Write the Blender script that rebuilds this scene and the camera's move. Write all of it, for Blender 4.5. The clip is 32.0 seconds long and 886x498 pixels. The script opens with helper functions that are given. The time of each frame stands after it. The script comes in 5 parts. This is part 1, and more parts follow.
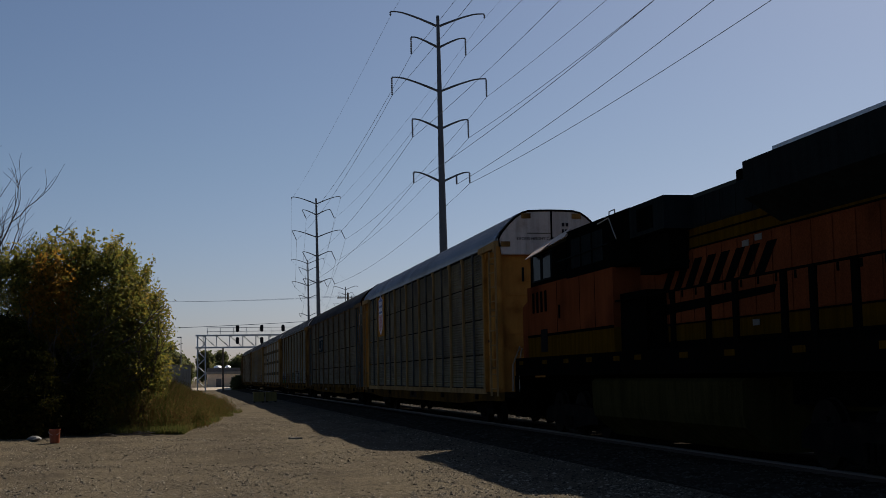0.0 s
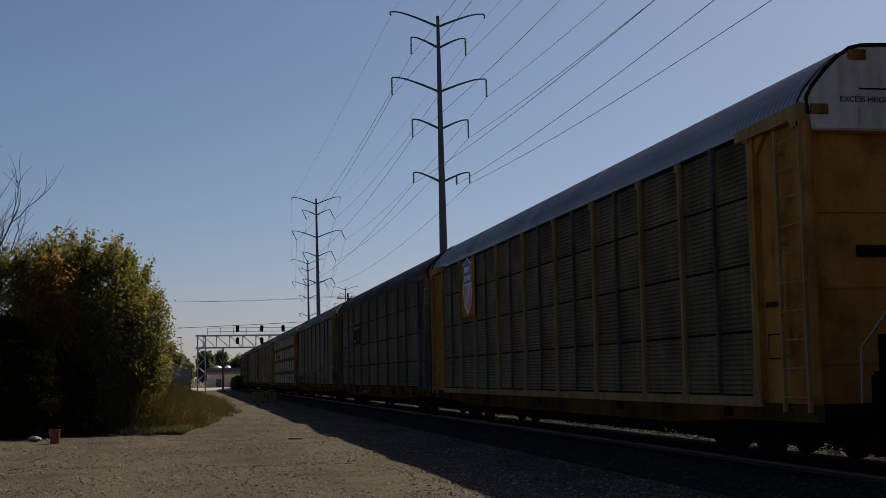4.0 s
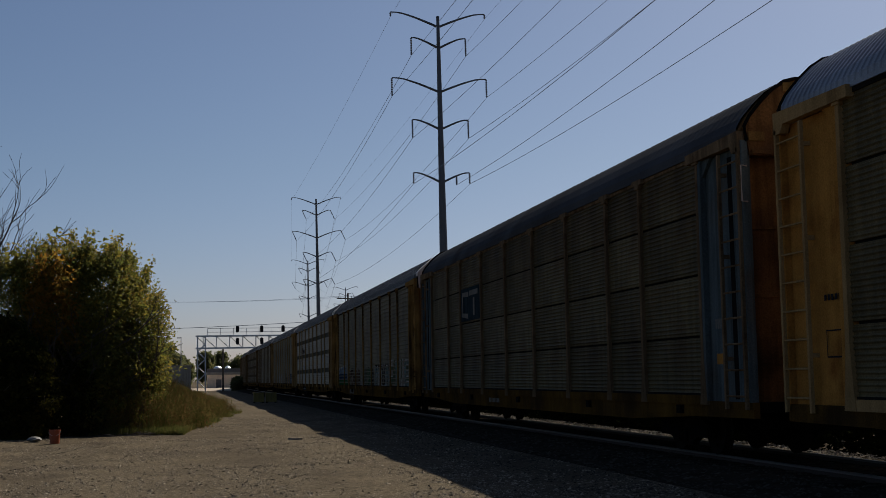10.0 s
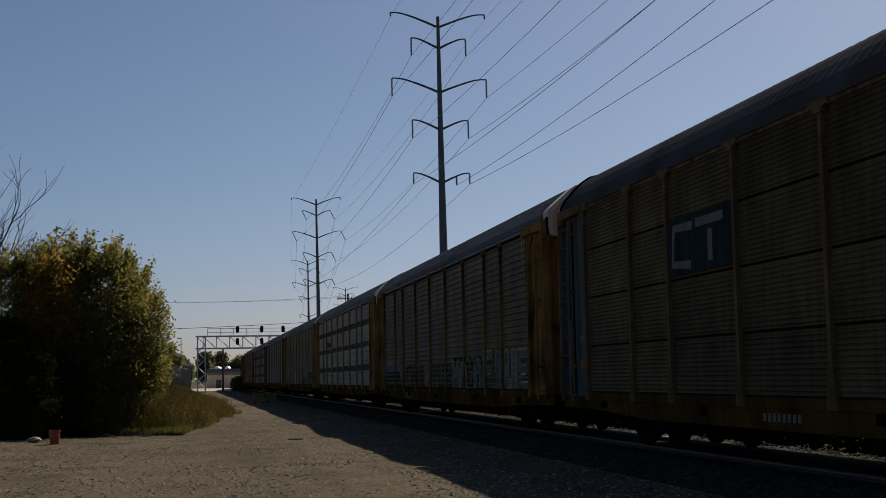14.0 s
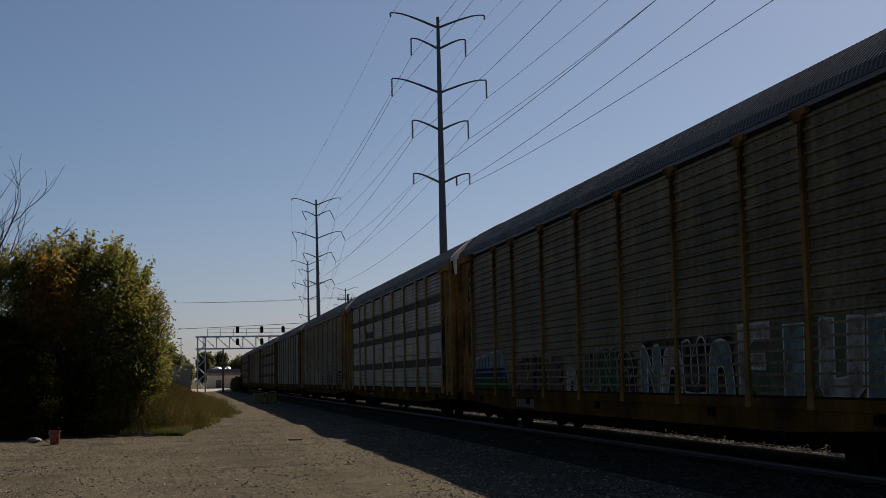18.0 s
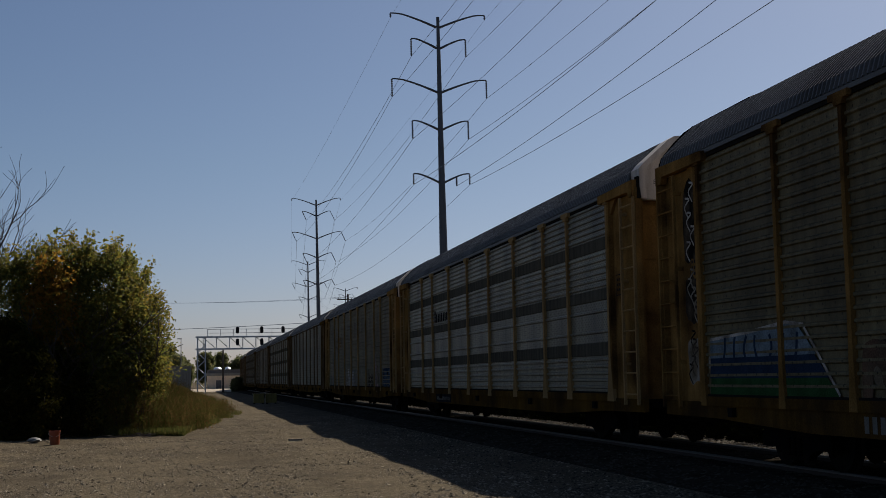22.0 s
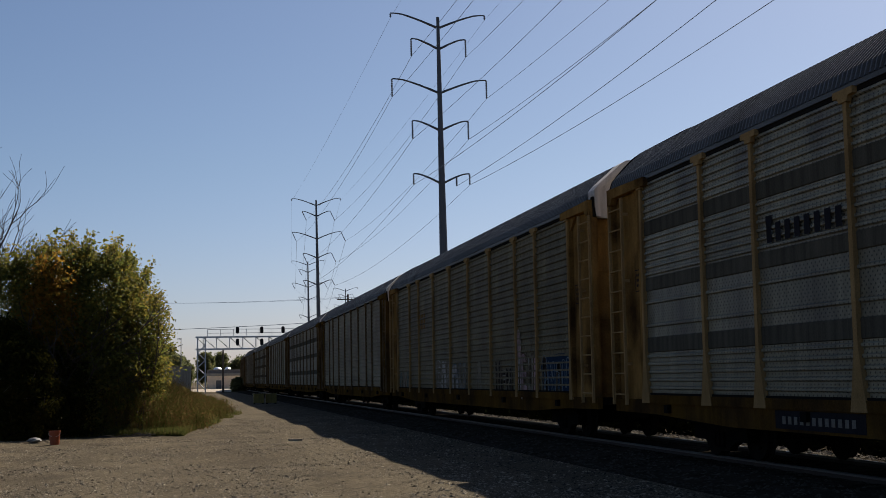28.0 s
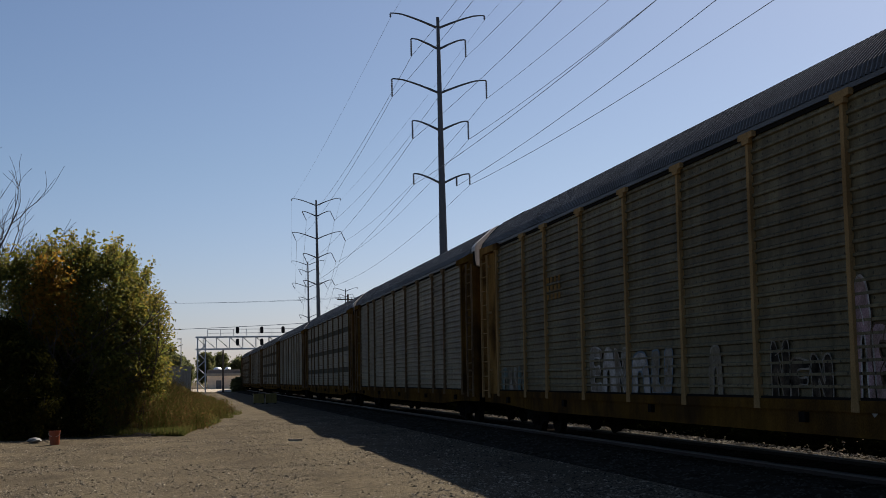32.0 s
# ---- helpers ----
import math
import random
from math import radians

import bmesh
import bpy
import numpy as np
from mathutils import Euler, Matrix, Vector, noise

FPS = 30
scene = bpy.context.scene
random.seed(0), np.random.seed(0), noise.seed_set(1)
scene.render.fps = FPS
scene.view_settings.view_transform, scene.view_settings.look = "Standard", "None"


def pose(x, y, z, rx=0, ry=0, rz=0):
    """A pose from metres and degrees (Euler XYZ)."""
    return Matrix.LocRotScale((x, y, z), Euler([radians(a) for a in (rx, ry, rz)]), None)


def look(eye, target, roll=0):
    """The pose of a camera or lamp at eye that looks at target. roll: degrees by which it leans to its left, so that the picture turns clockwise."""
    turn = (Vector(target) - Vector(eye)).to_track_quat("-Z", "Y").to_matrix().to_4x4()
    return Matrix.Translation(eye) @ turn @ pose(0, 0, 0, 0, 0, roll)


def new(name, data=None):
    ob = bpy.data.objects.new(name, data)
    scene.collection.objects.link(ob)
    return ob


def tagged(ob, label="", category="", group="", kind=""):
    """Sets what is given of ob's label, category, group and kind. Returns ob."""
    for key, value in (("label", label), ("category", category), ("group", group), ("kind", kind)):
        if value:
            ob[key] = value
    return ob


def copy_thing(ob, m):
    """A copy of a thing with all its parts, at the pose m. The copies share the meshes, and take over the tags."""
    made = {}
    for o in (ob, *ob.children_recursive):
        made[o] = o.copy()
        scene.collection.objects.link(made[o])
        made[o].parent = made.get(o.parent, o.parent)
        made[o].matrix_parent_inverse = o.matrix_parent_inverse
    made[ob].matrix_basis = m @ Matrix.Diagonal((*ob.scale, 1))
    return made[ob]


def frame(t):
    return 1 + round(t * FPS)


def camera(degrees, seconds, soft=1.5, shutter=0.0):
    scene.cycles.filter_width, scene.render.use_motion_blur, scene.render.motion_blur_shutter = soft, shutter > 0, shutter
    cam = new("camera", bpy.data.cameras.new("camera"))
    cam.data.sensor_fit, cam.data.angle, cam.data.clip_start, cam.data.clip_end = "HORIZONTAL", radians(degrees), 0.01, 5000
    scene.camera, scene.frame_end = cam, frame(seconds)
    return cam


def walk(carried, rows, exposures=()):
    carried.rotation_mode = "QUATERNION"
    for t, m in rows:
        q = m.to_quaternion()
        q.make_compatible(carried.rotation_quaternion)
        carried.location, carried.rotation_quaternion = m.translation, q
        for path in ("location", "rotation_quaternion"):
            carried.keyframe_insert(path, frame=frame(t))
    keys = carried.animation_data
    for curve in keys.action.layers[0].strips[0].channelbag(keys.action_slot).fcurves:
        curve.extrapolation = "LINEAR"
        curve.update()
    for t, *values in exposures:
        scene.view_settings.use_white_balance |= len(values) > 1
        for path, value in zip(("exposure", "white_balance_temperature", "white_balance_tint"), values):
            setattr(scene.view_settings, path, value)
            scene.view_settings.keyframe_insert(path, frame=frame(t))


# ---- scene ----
# ---- camera ----
cam = camera(37.2, 32.0, soft=0.62)
EYE = (0.0, 0.0, 1.65)
YAW = radians(10.96)


def aim(tilt):
    far = 100.0
    return (far * math.sin(YAW) * math.cos(radians(tilt)), far * math.cos(YAW) * math.cos(radians(tilt)),
            EYE[2] + far * math.sin(radians(tilt)))


walk(cam, [(0.0, look(EYE, aim(5.51), -1.0)), (6.0, look(EYE, aim(5.525), -1.0)), (13.0, look(EYE, aim(5.545), -1.0)),
           (22.0, look(EYE, aim(5.575), -1.0)), (32.0, look(EYE, aim(5.58), -1.0))],
     [(0.0, 0.12), (22.0, 0.14), (25.4, 0.15), (27.4, 0.55), (32.0, 0.58)])

# ---- world and sun ----
SUN_UP, SUN_AZ = radians(39.0), radians(40.0)
world = bpy.data.worlds.new("sky")
scene.world = world
world.use_nodes = True
wn = world.node_tree.nodes
sky = wn.new("ShaderNodeTexSky")
sky.sky_type = "NISHITA"
sky.sun_disc = False
sky.sun_elevation, sky.sun_rotation = SUN_UP, SUN_AZ
sky.altitude, sky.air_density, sky.dust_density, sky.ozone_density = 200.0, 0.88, 0.95, 4.6
wn["Background"].inputs["Strength"].default_value = 0.053
haze_at, haze_z, haze_ramp, haze = (wn.new(k) for k in ("ShaderNodeTexCoord", "ShaderNodeSeparateXYZ", "ShaderNodeValToRGB", "ShaderNodeMix"))
haze.data_type, haze.blend_type = "RGBA", "MULTIPLY"
haze.inputs["Factor"].default_value = 1.0
haze_ramp.color_ramp.elements[0].position, haze_ramp.color_ramp.elements[0].color = 0.0, (1.06, 0.965, 1.08, 1)
haze_ramp.color_ramp.elements[1].position, haze_ramp.color_ramp.elements[1].color = 0.16, (1.02, 0.987, 0.985, 1)
for a, b in ((haze_at.outputs["Generated"], haze_z.inputs[0]), (haze_z.outputs[2], haze_ramp.inputs["Fac"]), (sky.outputs["Color"], haze.inputs[6]),
             (haze_ramp.outputs["Color"], haze.inputs[7]), (haze.outputs[2], wn["Background"].inputs["Color"])):
    world.node_tree.links.new(a, b)
sun_data = bpy.data.lights.new("sun", "SUN")
sun_data.energy, sun_data.angle, sun_data.color = 5.0, radians(0.55), (1.0, 0.9, 0.76)
sun = new("sun", sun_data)
SUN_WAY = Vector((math.sin(SUN_AZ) * math.cos(SUN_UP), math.cos(SUN_AZ) * math.cos(SUN_UP), math.sin(SUN_UP)))
sun.matrix_world = look(SUN_WAY * 300, (0, 0, 0))


# ---- materials ----
def material(name, base, rough=0.7, metal=0.0, vary=0.25, scale=3.0, fine=40.0, bump=0.1, tint=None, tint_scale=1.0,
             tint_at=(0.5, 0.7), streak=0.0, island=0.0, spec=0.5, each=0.0, dots=0.0, dot_step=(0.17, 0.13), dot_edge=(0.5, 0.7)):
    """A base colour varied by coarse and fine noise, with optional second colour in patches, vertical streaks and relief."""
    m = bpy.data.materials.new(name)
    m.use_nodes = True
    nt = m.node_tree
    n, link = nt.nodes, nt.links.new
    b = n["Principled BSDF"]
    b.inputs["Roughness"].default_value, b.inputs["Metallic"].default_value = rough, metal
    b.inputs["Specular IOR Level"].default_value = spec
    co = n.new("ShaderNodeTexCoord")
    big, small = n.new("ShaderNodeTexNoise"), n.new("ShaderNodeTexNoise")
    big.inputs["Scale"].default_value, big.inputs["Detail"].default_value = scale, 5.0
    small.inputs["Scale"].default_value, small.inputs["Detail"].default_value = fine, 3.0
    link(co.outputs["Object"], big.inputs["Vector"])
    link(co.outputs["Object"], small.inputs["Vector"])
    total = n.new("ShaderNodeMath")
    total.operation = "ADD"
    link(big.outputs["Fac"], total.inputs[0])
    link(small.outputs["Fac"], total.inputs[1])
    span = n.new("ShaderNodeMapRange")
    span.inputs["From Min"].default_value, span.inputs["From Max"].default_value = 0.7, 1.3
    span.inputs["To Min"].default_value, span.inputs["To Max"].default_value = 1 - vary, 1 + vary
    link(total.outputs[0], span.inputs["Value"])
    factor = span.outputs[0]

    def times(a, b_):
        x = n.new("ShaderNodeMath")
        x.operation = "MULTIPLY"
        link(a, x.inputs[0])
        link(b_, x.inputs[1])
        return x.outputs[0]

    def ranged(src, low, high):
        r = n.new("ShaderNodeMapRange")
        r.inputs["To Min"].default_value, r.inputs["To Max"].default_value = low, high
        link(src, r.inputs["Value"])
        return r.outputs[0]

    if island:
        g = n.new("ShaderNodeNewGeometry")
        factor = times(factor, ranged(g.outputs["Random Per Island"], 1 - island, 1 + island))
    if each:
        o = n.new("ShaderNodeObjectInfo")
        factor = times(factor, ranged(o.outputs["Random"], 1 - each, 1 + each))
    if streak:
        mp = n.new("ShaderNodeMapping")
        mp.inputs["Scale"].default_value = (3.0, 3.0, 0.25)
        link(co.outputs["Object"], mp.inputs["Vector"])
        st = n.new("ShaderNodeTexNoise")
        st.inputs["Scale"].default_value, st.inputs["Detail"].default_value = 2.2, 6.0
        link(mp.outputs[0], st.inputs["Vector"])
        sr = n.new("ShaderNodeMapRange")
        sr.inputs["From Min"].default_value, sr.inputs["From Max"].default_value = 0.4, 0.62
        sr.inputs["To Min"].default_value, sr.inputs["To Max"].default_value = 1.0, 1 - streak
        link(st.outputs["Fac"], sr.inputs["Value"])
        factor = times(factor, sr.outputs[0])
    if dots:
        sep = n.new("ShaderNodeSeparateXYZ")
        link(co.outputs["Object"], sep.inputs[0])
        waves = []
        for axis, k in ((1, 2 * math.pi / dot_step[0]), (2, 2 * math.pi / dot_step[1])):
            a, c = n.new("ShaderNodeMath"), n.new("ShaderNodeMath")
            a.operation, c.operation = "MULTIPLY", "COSINE"
            a.inputs[1].default_value = k
            link(sep.outputs[axis], a.inputs[0])
            link(a.outputs[0], c.inputs[0])
            waves.append(c.outputs[0])
        dr = n.new("ShaderNodeMapRange")
        dr.inputs["From Min"].default_value, dr.inputs["From Max"].default_value = dot_edge
        dr.inputs["To Min"].default_value, dr.inputs["To Max"].default_value = 1.0, 1 - dots
        link(times(*waves), dr.inputs["Value"])
        factor = times(factor, dr.outputs[0])
    mix = n.new("ShaderNodeMix")
    mix.data_type, mix.blend_type = "RGBA", "MULTIPLY"
    mix.inputs["Factor"].default_value = 1.0
    mix.inputs[6].default_value = (*base, 1)
    if tint:
        patch = n.new("ShaderNodeTexNoise")
        patch.inputs["Scale"].default_value, patch.inputs["Detail"].default_value = tint_scale, 6.0
        link(co.outputs["Object"], patch.inputs["Vector"])
        where = n.new("ShaderNodeMapRange")
        where.inputs["From Min"].default_value, where.inputs["From Max"].default_value = tint_at
        link(patch.outputs["Fac"], where.inputs["Value"])
        two = n.new("ShaderNodeMix")
        two.data_type = "RGBA"
        two.inputs[6].default_value, two.inputs[7].default_value = (*base, 1), (*tint, 1)
        link(where.outputs[0], two.inputs["Factor"])
        link(two.outputs[2], mix.inputs[6])
    link(factor, mix.inputs[7])
    link(mix.outputs[2], b.inputs["Base Color"])
    if bump:
        bp = n.new("ShaderNodeBump")
        bp.inputs["Strength"].default_value, bp.inputs["Distance"].default_value = bump, 0.02
        link(small.outputs["Fac"], bp.inputs["Height"])
        link(bp.outputs[0], b.inputs["Normal"])
    return m


def leaf_material(name, colours, thin=0.55, gloss=0.12):
    """Leaves whose colour changes from clump to clump and from leaf to leaf, a little light passing through."""
    m = bpy.data.materials.new(name)
    m.use_nodes = True
    n, link = m.node_tree.nodes, m.node_tree.links.new
    b = n["Principled BSDF"]
    co, no, ge = n.new("ShaderNodeTexCoord"), n.new("ShaderNodeTexNoise"), n.new("ShaderNodeNewGeometry")
    no.inputs["Scale"].default_value, no.inputs["Detail"].default_value = 0.55, 2.0
    link(co.outputs["Object"], no.inputs["Vector"])
    mix = n.new("ShaderNodeMix")
    mix.inputs["Factor"].default_value = 0.35
    link(no.outputs["Fac"], mix.inputs[2])
    link(ge.outputs["Random Per Island"], mix.inputs[3])
    ramp = n.new("ShaderNodeValToRGB")
    el = ramp.color_ramp.elements
    for k, (p, c) in enumerate(colours):
        e = el[k] if k < 2 else el.new(p)
        e.position, e.color = p, (*c, 1)
    link(mix.outputs[0], ramp.inputs["Fac"])
    link(ramp.outputs["Color"], b.inputs["Base Color"])
    b.inputs["Roughness"].default_value = 0.6
    b.inputs["Specular IOR Level"].default_value = gloss
    tr, add = n.new("ShaderNodeBsdfTranslucent"), n.new("ShaderNodeMixShader")
    link(ramp.outputs["Color"], tr.inputs["Color"])
    add.inputs["Fac"].default_value = thin
    link(b.outputs[0], add.inputs[1])
    link(tr.outputs[0], add.inputs[2])
    link(add.outputs[0], n["Material Output"].inputs["Surface"])
    return m


RACK_YELLOW = material("rack_yellow", (0.24, 0.134, 0.042), 0.65, vary=0.35, scale=1.5, tint=(0.055, 0.03, 0.013), tint_scale=0.9,
                       tint_at=(0.45, 0.66), streak=0.2, bump=0.08, spec=0.0)
RACK_TAN = material("rack_tan", (0.37, 0.175, 0.04), 0.65, vary=0.3, scale=1.5, tint=(0.2, 0.08, 0.02), tint_scale=1.3,
                    tint_at=(0.5, 0.7), streak=0.14, bump=0.05, spec=0.0)
RACK_CREAM = material("rack_cream", (0.308, 0.198, 0.0858), 0.65, vary=0.25, scale=1.5, tint=(0.165, 0.0935, 0.0396), tint_at=(0.55, 0.8),
                      streak=0.2, bump=0.08, spec=0.0)
SILL_YELLOW = material("sill_yellow", (0.1, 0.054, 0.0125), 0.75, vary=0.35, scale=1.2, tint=(0.0459, 0.0269, 0.0118), tint_scale=1.0,
                       tint_at=(0.4, 0.65), streak=0.18, bump=0.1, spec=0.0)
PANEL_BROWN = material("panel_brown_grey", (0.126, 0.1, 0.048), 0.6, 0.05, vary=0.4, scale=1.0, tint=(0.05, 0.04, 0.02),
                       tint_scale=0.6, tint_at=(0.45, 0.7), streak=0.28, each=0.18, bump=0.05, spec=0.07)
PANEL_RUST = material("panel_rust_grey", (0.098, 0.079, 0.038), 0.65, 0.05, vary=0.4, scale=1.0, tint=(0.068, 0.044, 0.02),
                      tint_scale=0.7, tint_at=(0.45, 0.7), streak=0.28, each=0.2, bump=0.05, spec=0.07)
PANEL_STEEL = material("panel_weathered_steel", (0.15, 0.126, 0.07), 0.6, 0.0, vary=0.35, scale=0.8, tint=(0.08, 0.066, 0.04),
                       tint_scale=0.5, tint_at=(0.45, 0.7), streak=0.35, each=0.12, bump=0.05, spec=0.07, dots=0.7, dot_step=(0.36, 0.31), dot_edge=(0.9, 0.96))
PANEL_PALE = material("panel_pale_steel", (0.2, 0.172, 0.11), 0.55, 0.0, vary=0.3, scale=0.8, tint=(0.13, 0.105, 0.075),
                      tint_scale=0.5, tint_at=(0.45, 0.7), streak=0.3, each=0.15, bump=0.05, spec=0.07, dots=0.2)
PANEL_SILVER = material("panel_galvanised", (0.235, 0.215, 0.15), 0.5, 0.1, vary=0.25, scale=0.8, tint=(0.12, 0.105, 0.085),
                        tint_scale=0.6, tint_at=(0.45, 0.7), streak=0.3, each=0.12, bump=0.05, spec=0.18, dots=0.8, dot_step=(0.115, 0.1), dot_edge=(0.55, 0.75))
POST_RUST = material("post_rust_tan", (0.17, 0.115, 0.065), 0.7, vary=0.35, scale=1.5, tint=(0.08, 0.045, 0.025), tint_scale=1.6, streak=0.4, spec=0.0)
STIFF_GREY = material("stiffener_grey", (0.1, 0.1, 0.095), 0.7, vary=0.3, scale=1.5, tint=(0.06, 0.055, 0.045), streak=0.3, spec=0.0)
END_RUST = material("end_rust_orange", (0.15, 0.072, 0.026), 0.7, vary=0.35, scale=1.5, tint=(0.07, 0.035, 0.018), tint_scale=0.8, tint_at=(0.45, 0.65), streak=0.4, spec=0.0)
BAND_GREY = material("panel_band_grey", (0.085, 0.078, 0.06), 0.65, 0.05, vary=0.2, scale=1.0, streak=0.3, each=0.1, spec=0.0)
ROOF_GALV = material("roof_galvanised", (0.222, 0.238, 0.264), 0.5, 0.5, vary=0.15, scale=0.6, tint=(0.148, 0.153, 0.164), tint_scale=0.4, spec=0.2)
ROOF_SMOOTH = material("roof_slate_blue", (0.06, 0.063, 0.068), 0.7, 0.05, vary=0.25, scale=0.6, tint=(0.045, 0.043, 0.042), tint_scale=0.4, spec=0.0)
ROOF_DULL = material("roof_dull", (0.0936, 0.09, 0.0864), 0.55, 0.45, vary=0.2, scale=0.6, tint=(0.0612, 0.0576, 0.054), tint_scale=0.4, spec=0.2)
END_WHITE = material("end_white", (0.47, 0.42, 0.37), 0.6, vary=0.15, scale=1.0, tint=(0.28, 0.216, 0.16), tint_scale=1.5,
                     tint_at=(0.6, 0.8), streak=0.25)
END_BLUE = material("end_blue", (0.09, 0.115, 0.12), 0.6, vary=0.3, scale=1.0, tint=(0.08, 0.07, 0.055), tint_at=(0.5, 0.75), streak=0.4, spec=0.0)
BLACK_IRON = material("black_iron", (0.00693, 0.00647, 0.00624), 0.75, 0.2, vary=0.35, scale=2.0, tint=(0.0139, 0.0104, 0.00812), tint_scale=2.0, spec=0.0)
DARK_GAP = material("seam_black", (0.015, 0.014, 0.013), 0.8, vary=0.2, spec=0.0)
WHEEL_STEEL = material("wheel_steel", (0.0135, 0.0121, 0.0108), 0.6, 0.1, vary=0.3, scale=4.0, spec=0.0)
LOCO_ORANGE = material("loco_orange", (0.15, 0.043, 0.016), 0.5, vary=0.3, scale=0.8, tint=(0.06, 0.018, 0.008), tint_scale=0.9,
                       tint_at=(0.5, 0.8), streak=0.12, spec=0.0)
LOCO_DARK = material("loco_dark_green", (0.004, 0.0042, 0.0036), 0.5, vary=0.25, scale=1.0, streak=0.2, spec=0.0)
LOCO_STRIPE = material("loco_yellow", (0.072, 0.0382, 0.0036), 0.55, vary=0.2, scale=1.0, streak=0.3, spec=0.0)
LOCO_GREY = material("loco_tank_grey", (0.036, 0.032, 0.012), 0.65, vary=0.3, scale=1.0, streak=0.3, spec=0.0)
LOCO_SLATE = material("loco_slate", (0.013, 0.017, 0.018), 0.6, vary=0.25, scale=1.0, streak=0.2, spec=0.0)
VISOR_CREAM = material("faded_cream_metal", (0.42, 0.33, 0.27), 0.6, vary=0.2, scale=1.5, spec=0.2)
RAIL_PAINT = material("handrail_pale", (0.25, 0.225, 0.18), 0.5, vary=0.2)
WHITE_PAINT = material("white_paint", (0.68, 0.68, 0.7), 0.6, vary=0.12, scale=2.0, streak=0.15)
RED_PAINT = material("red_paint", (0.4, 0.03, 0.05), 0.6, vary=0.12, scale=2.0)
BLUE_PAINT = material("blue_paint", (0.025, 0.05, 0.26), 0.55, vary=0.12, scale=2.0)
SIGN_TEAL = material("faded_blue_plate", (0.028, 0.042, 0.0476), 0.6, vary=0.3, scale=2.0, streak=0.3, spec=0.0)
LETTER_DARK = material("dark_lettering", (0.021, 0.021, 0.0245), 0.6, vary=0.2, spec=0.0)
LETTER_PALE = material("pale_lettering", (0.158, 0.151, 0.132), 0.6, vary=0.2, spec=0.0)
SPRAY_WHITE = material("spray_white", (0.375, 0.35, 0.312), 0.75, vary=0.4, scale=2.5, tint=(0.2, 0.175, 0.15), tint_scale=2.6, tint_at=(0.42, 0.62), spec=0.0)
SPRAY_LILAC = material("spray_lilac", (0.3, 0.203, 0.21), 0.75, vary=0.4, scale=2.5, tint=(0.18, 0.128, 0.105), tint_scale=2.6, tint_at=(0.42, 0.62), spec=0.0)
SPRAY_GREEN = material("spray_green", (0.06, 0.085, 0.05), 0.75, vary=0.4, scale=2.5, tint=(0.08, 0.065, 0.04), tint_scale=2.6, tint_at=(0.42, 0.62), spec=0.0)
SPRAY_TEAL = material("spray_teal", (0.1, 0.15, 0.14), 0.75, vary=0.4, scale=2.5, tint=(0.09, 0.085, 0.06), tint_scale=2.6, tint_at=(0.42, 0.62), spec=0.0)
SPRAY_BLACK = material("spray_black", (0.012, 0.011, 0.01), 0.75, vary=0.4, scale=2.5, tint=(0.07, 0.055, 0.04), tint_scale=2.6, tint_at=(0.42, 0.62), spec=0.0)
SPRAY_PALE_BLUE = material("spray_pale_blue", (0.135, 0.175, 0.205), 0.75, vary=0.45, scale=2.5, tint=(0.11, 0.13, 0.14), tint_scale=2.6, spec=0.0)
SPRAY_DEEP_BLUE = material("spray_deep_blue", (0.02, 0.034, 0.06), 0.75, vary=0.35, scale=2.5, spec=0.0)
SPRAY_LEAF = material("spray_leaf_green", (0.025, 0.065, 0.025), 0.75, vary=0.35, scale=2.5, spec=0.0)
SPRAY_RED = material("spray_red_brown", (0.1, 0.062, 0.042), 0.75, vary=0.4, scale=2.5, tint=(0.085, 0.062, 0.042), tint_scale=2.6, tint_at=(0.42, 0.62), spec=0.0)
SPRAY_DIM = material("spray_thin_white", (0.221, 0.202, 0.169), 0.75, vary=0.4, scale=2.5, tint=(0.13, 0.104, 0.0715), tint_scale=2.6, tint_at=(0.42, 0.62), spec=0.0)
POLE_STEEL = material("weathering_pole_steel", (0.09, 0.1, 0.115), 0.65, 0.3, vary=0.2, scale=0.8, tint=(0.065, 0.068, 0.075), tint_scale=0.4)
GLASS_DISC = material("insulator_grey", (0.1, 0.1, 0.11), 0.35, vary=0.15)
WIRE_METAL = material("wire_aluminium", (0.13, 0.17, 0.23), 0.6, 0.4, vary=0.1)
GALV = material("galvanised_steel", (0.432, 0.454, 0.475), 0.5, 0.5, vary=0.2, scale=2.0)
SIGNAL_BLACK = material("signal_black", (0.015, 0.015, 0.016), 0.6, vary=0.2, spec=0.08)
WOOD_POLE = material("utility_pole_wood", (0.084, 0.063, 0.049), 0.85, vary=0.3, scale=2.0, streak=0.4)
TIE_WOOD = material("creosoted_tie", (0.0315, 0.026, 0.0218), 0.9, vary=0.35, scale=3.0, each=0.25, spec=0.0)
RAIL_STEEL = material("rail_head_steel", (0.1, 0.096, 0.09), 0.5, 0.5, vary=0.1, scale=2.0)
RAIL_RUST = material("rail_web_rust", (0.035, 0.022, 0.016), 0.8, 0.2, vary=0.3, scale=4.0)
# Ballast tones hold the light: dark for train shade, pale for the sunlit shoulder.
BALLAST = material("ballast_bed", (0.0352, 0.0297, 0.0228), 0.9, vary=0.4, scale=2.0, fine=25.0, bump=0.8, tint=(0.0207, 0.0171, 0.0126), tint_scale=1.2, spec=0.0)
LIT_PALE_STONE = material("lit_pale_stones", (0.2, 0.18, 0.15), 0.85, vary=0.2, island=0.5, bump=0.2, spec=0.0)
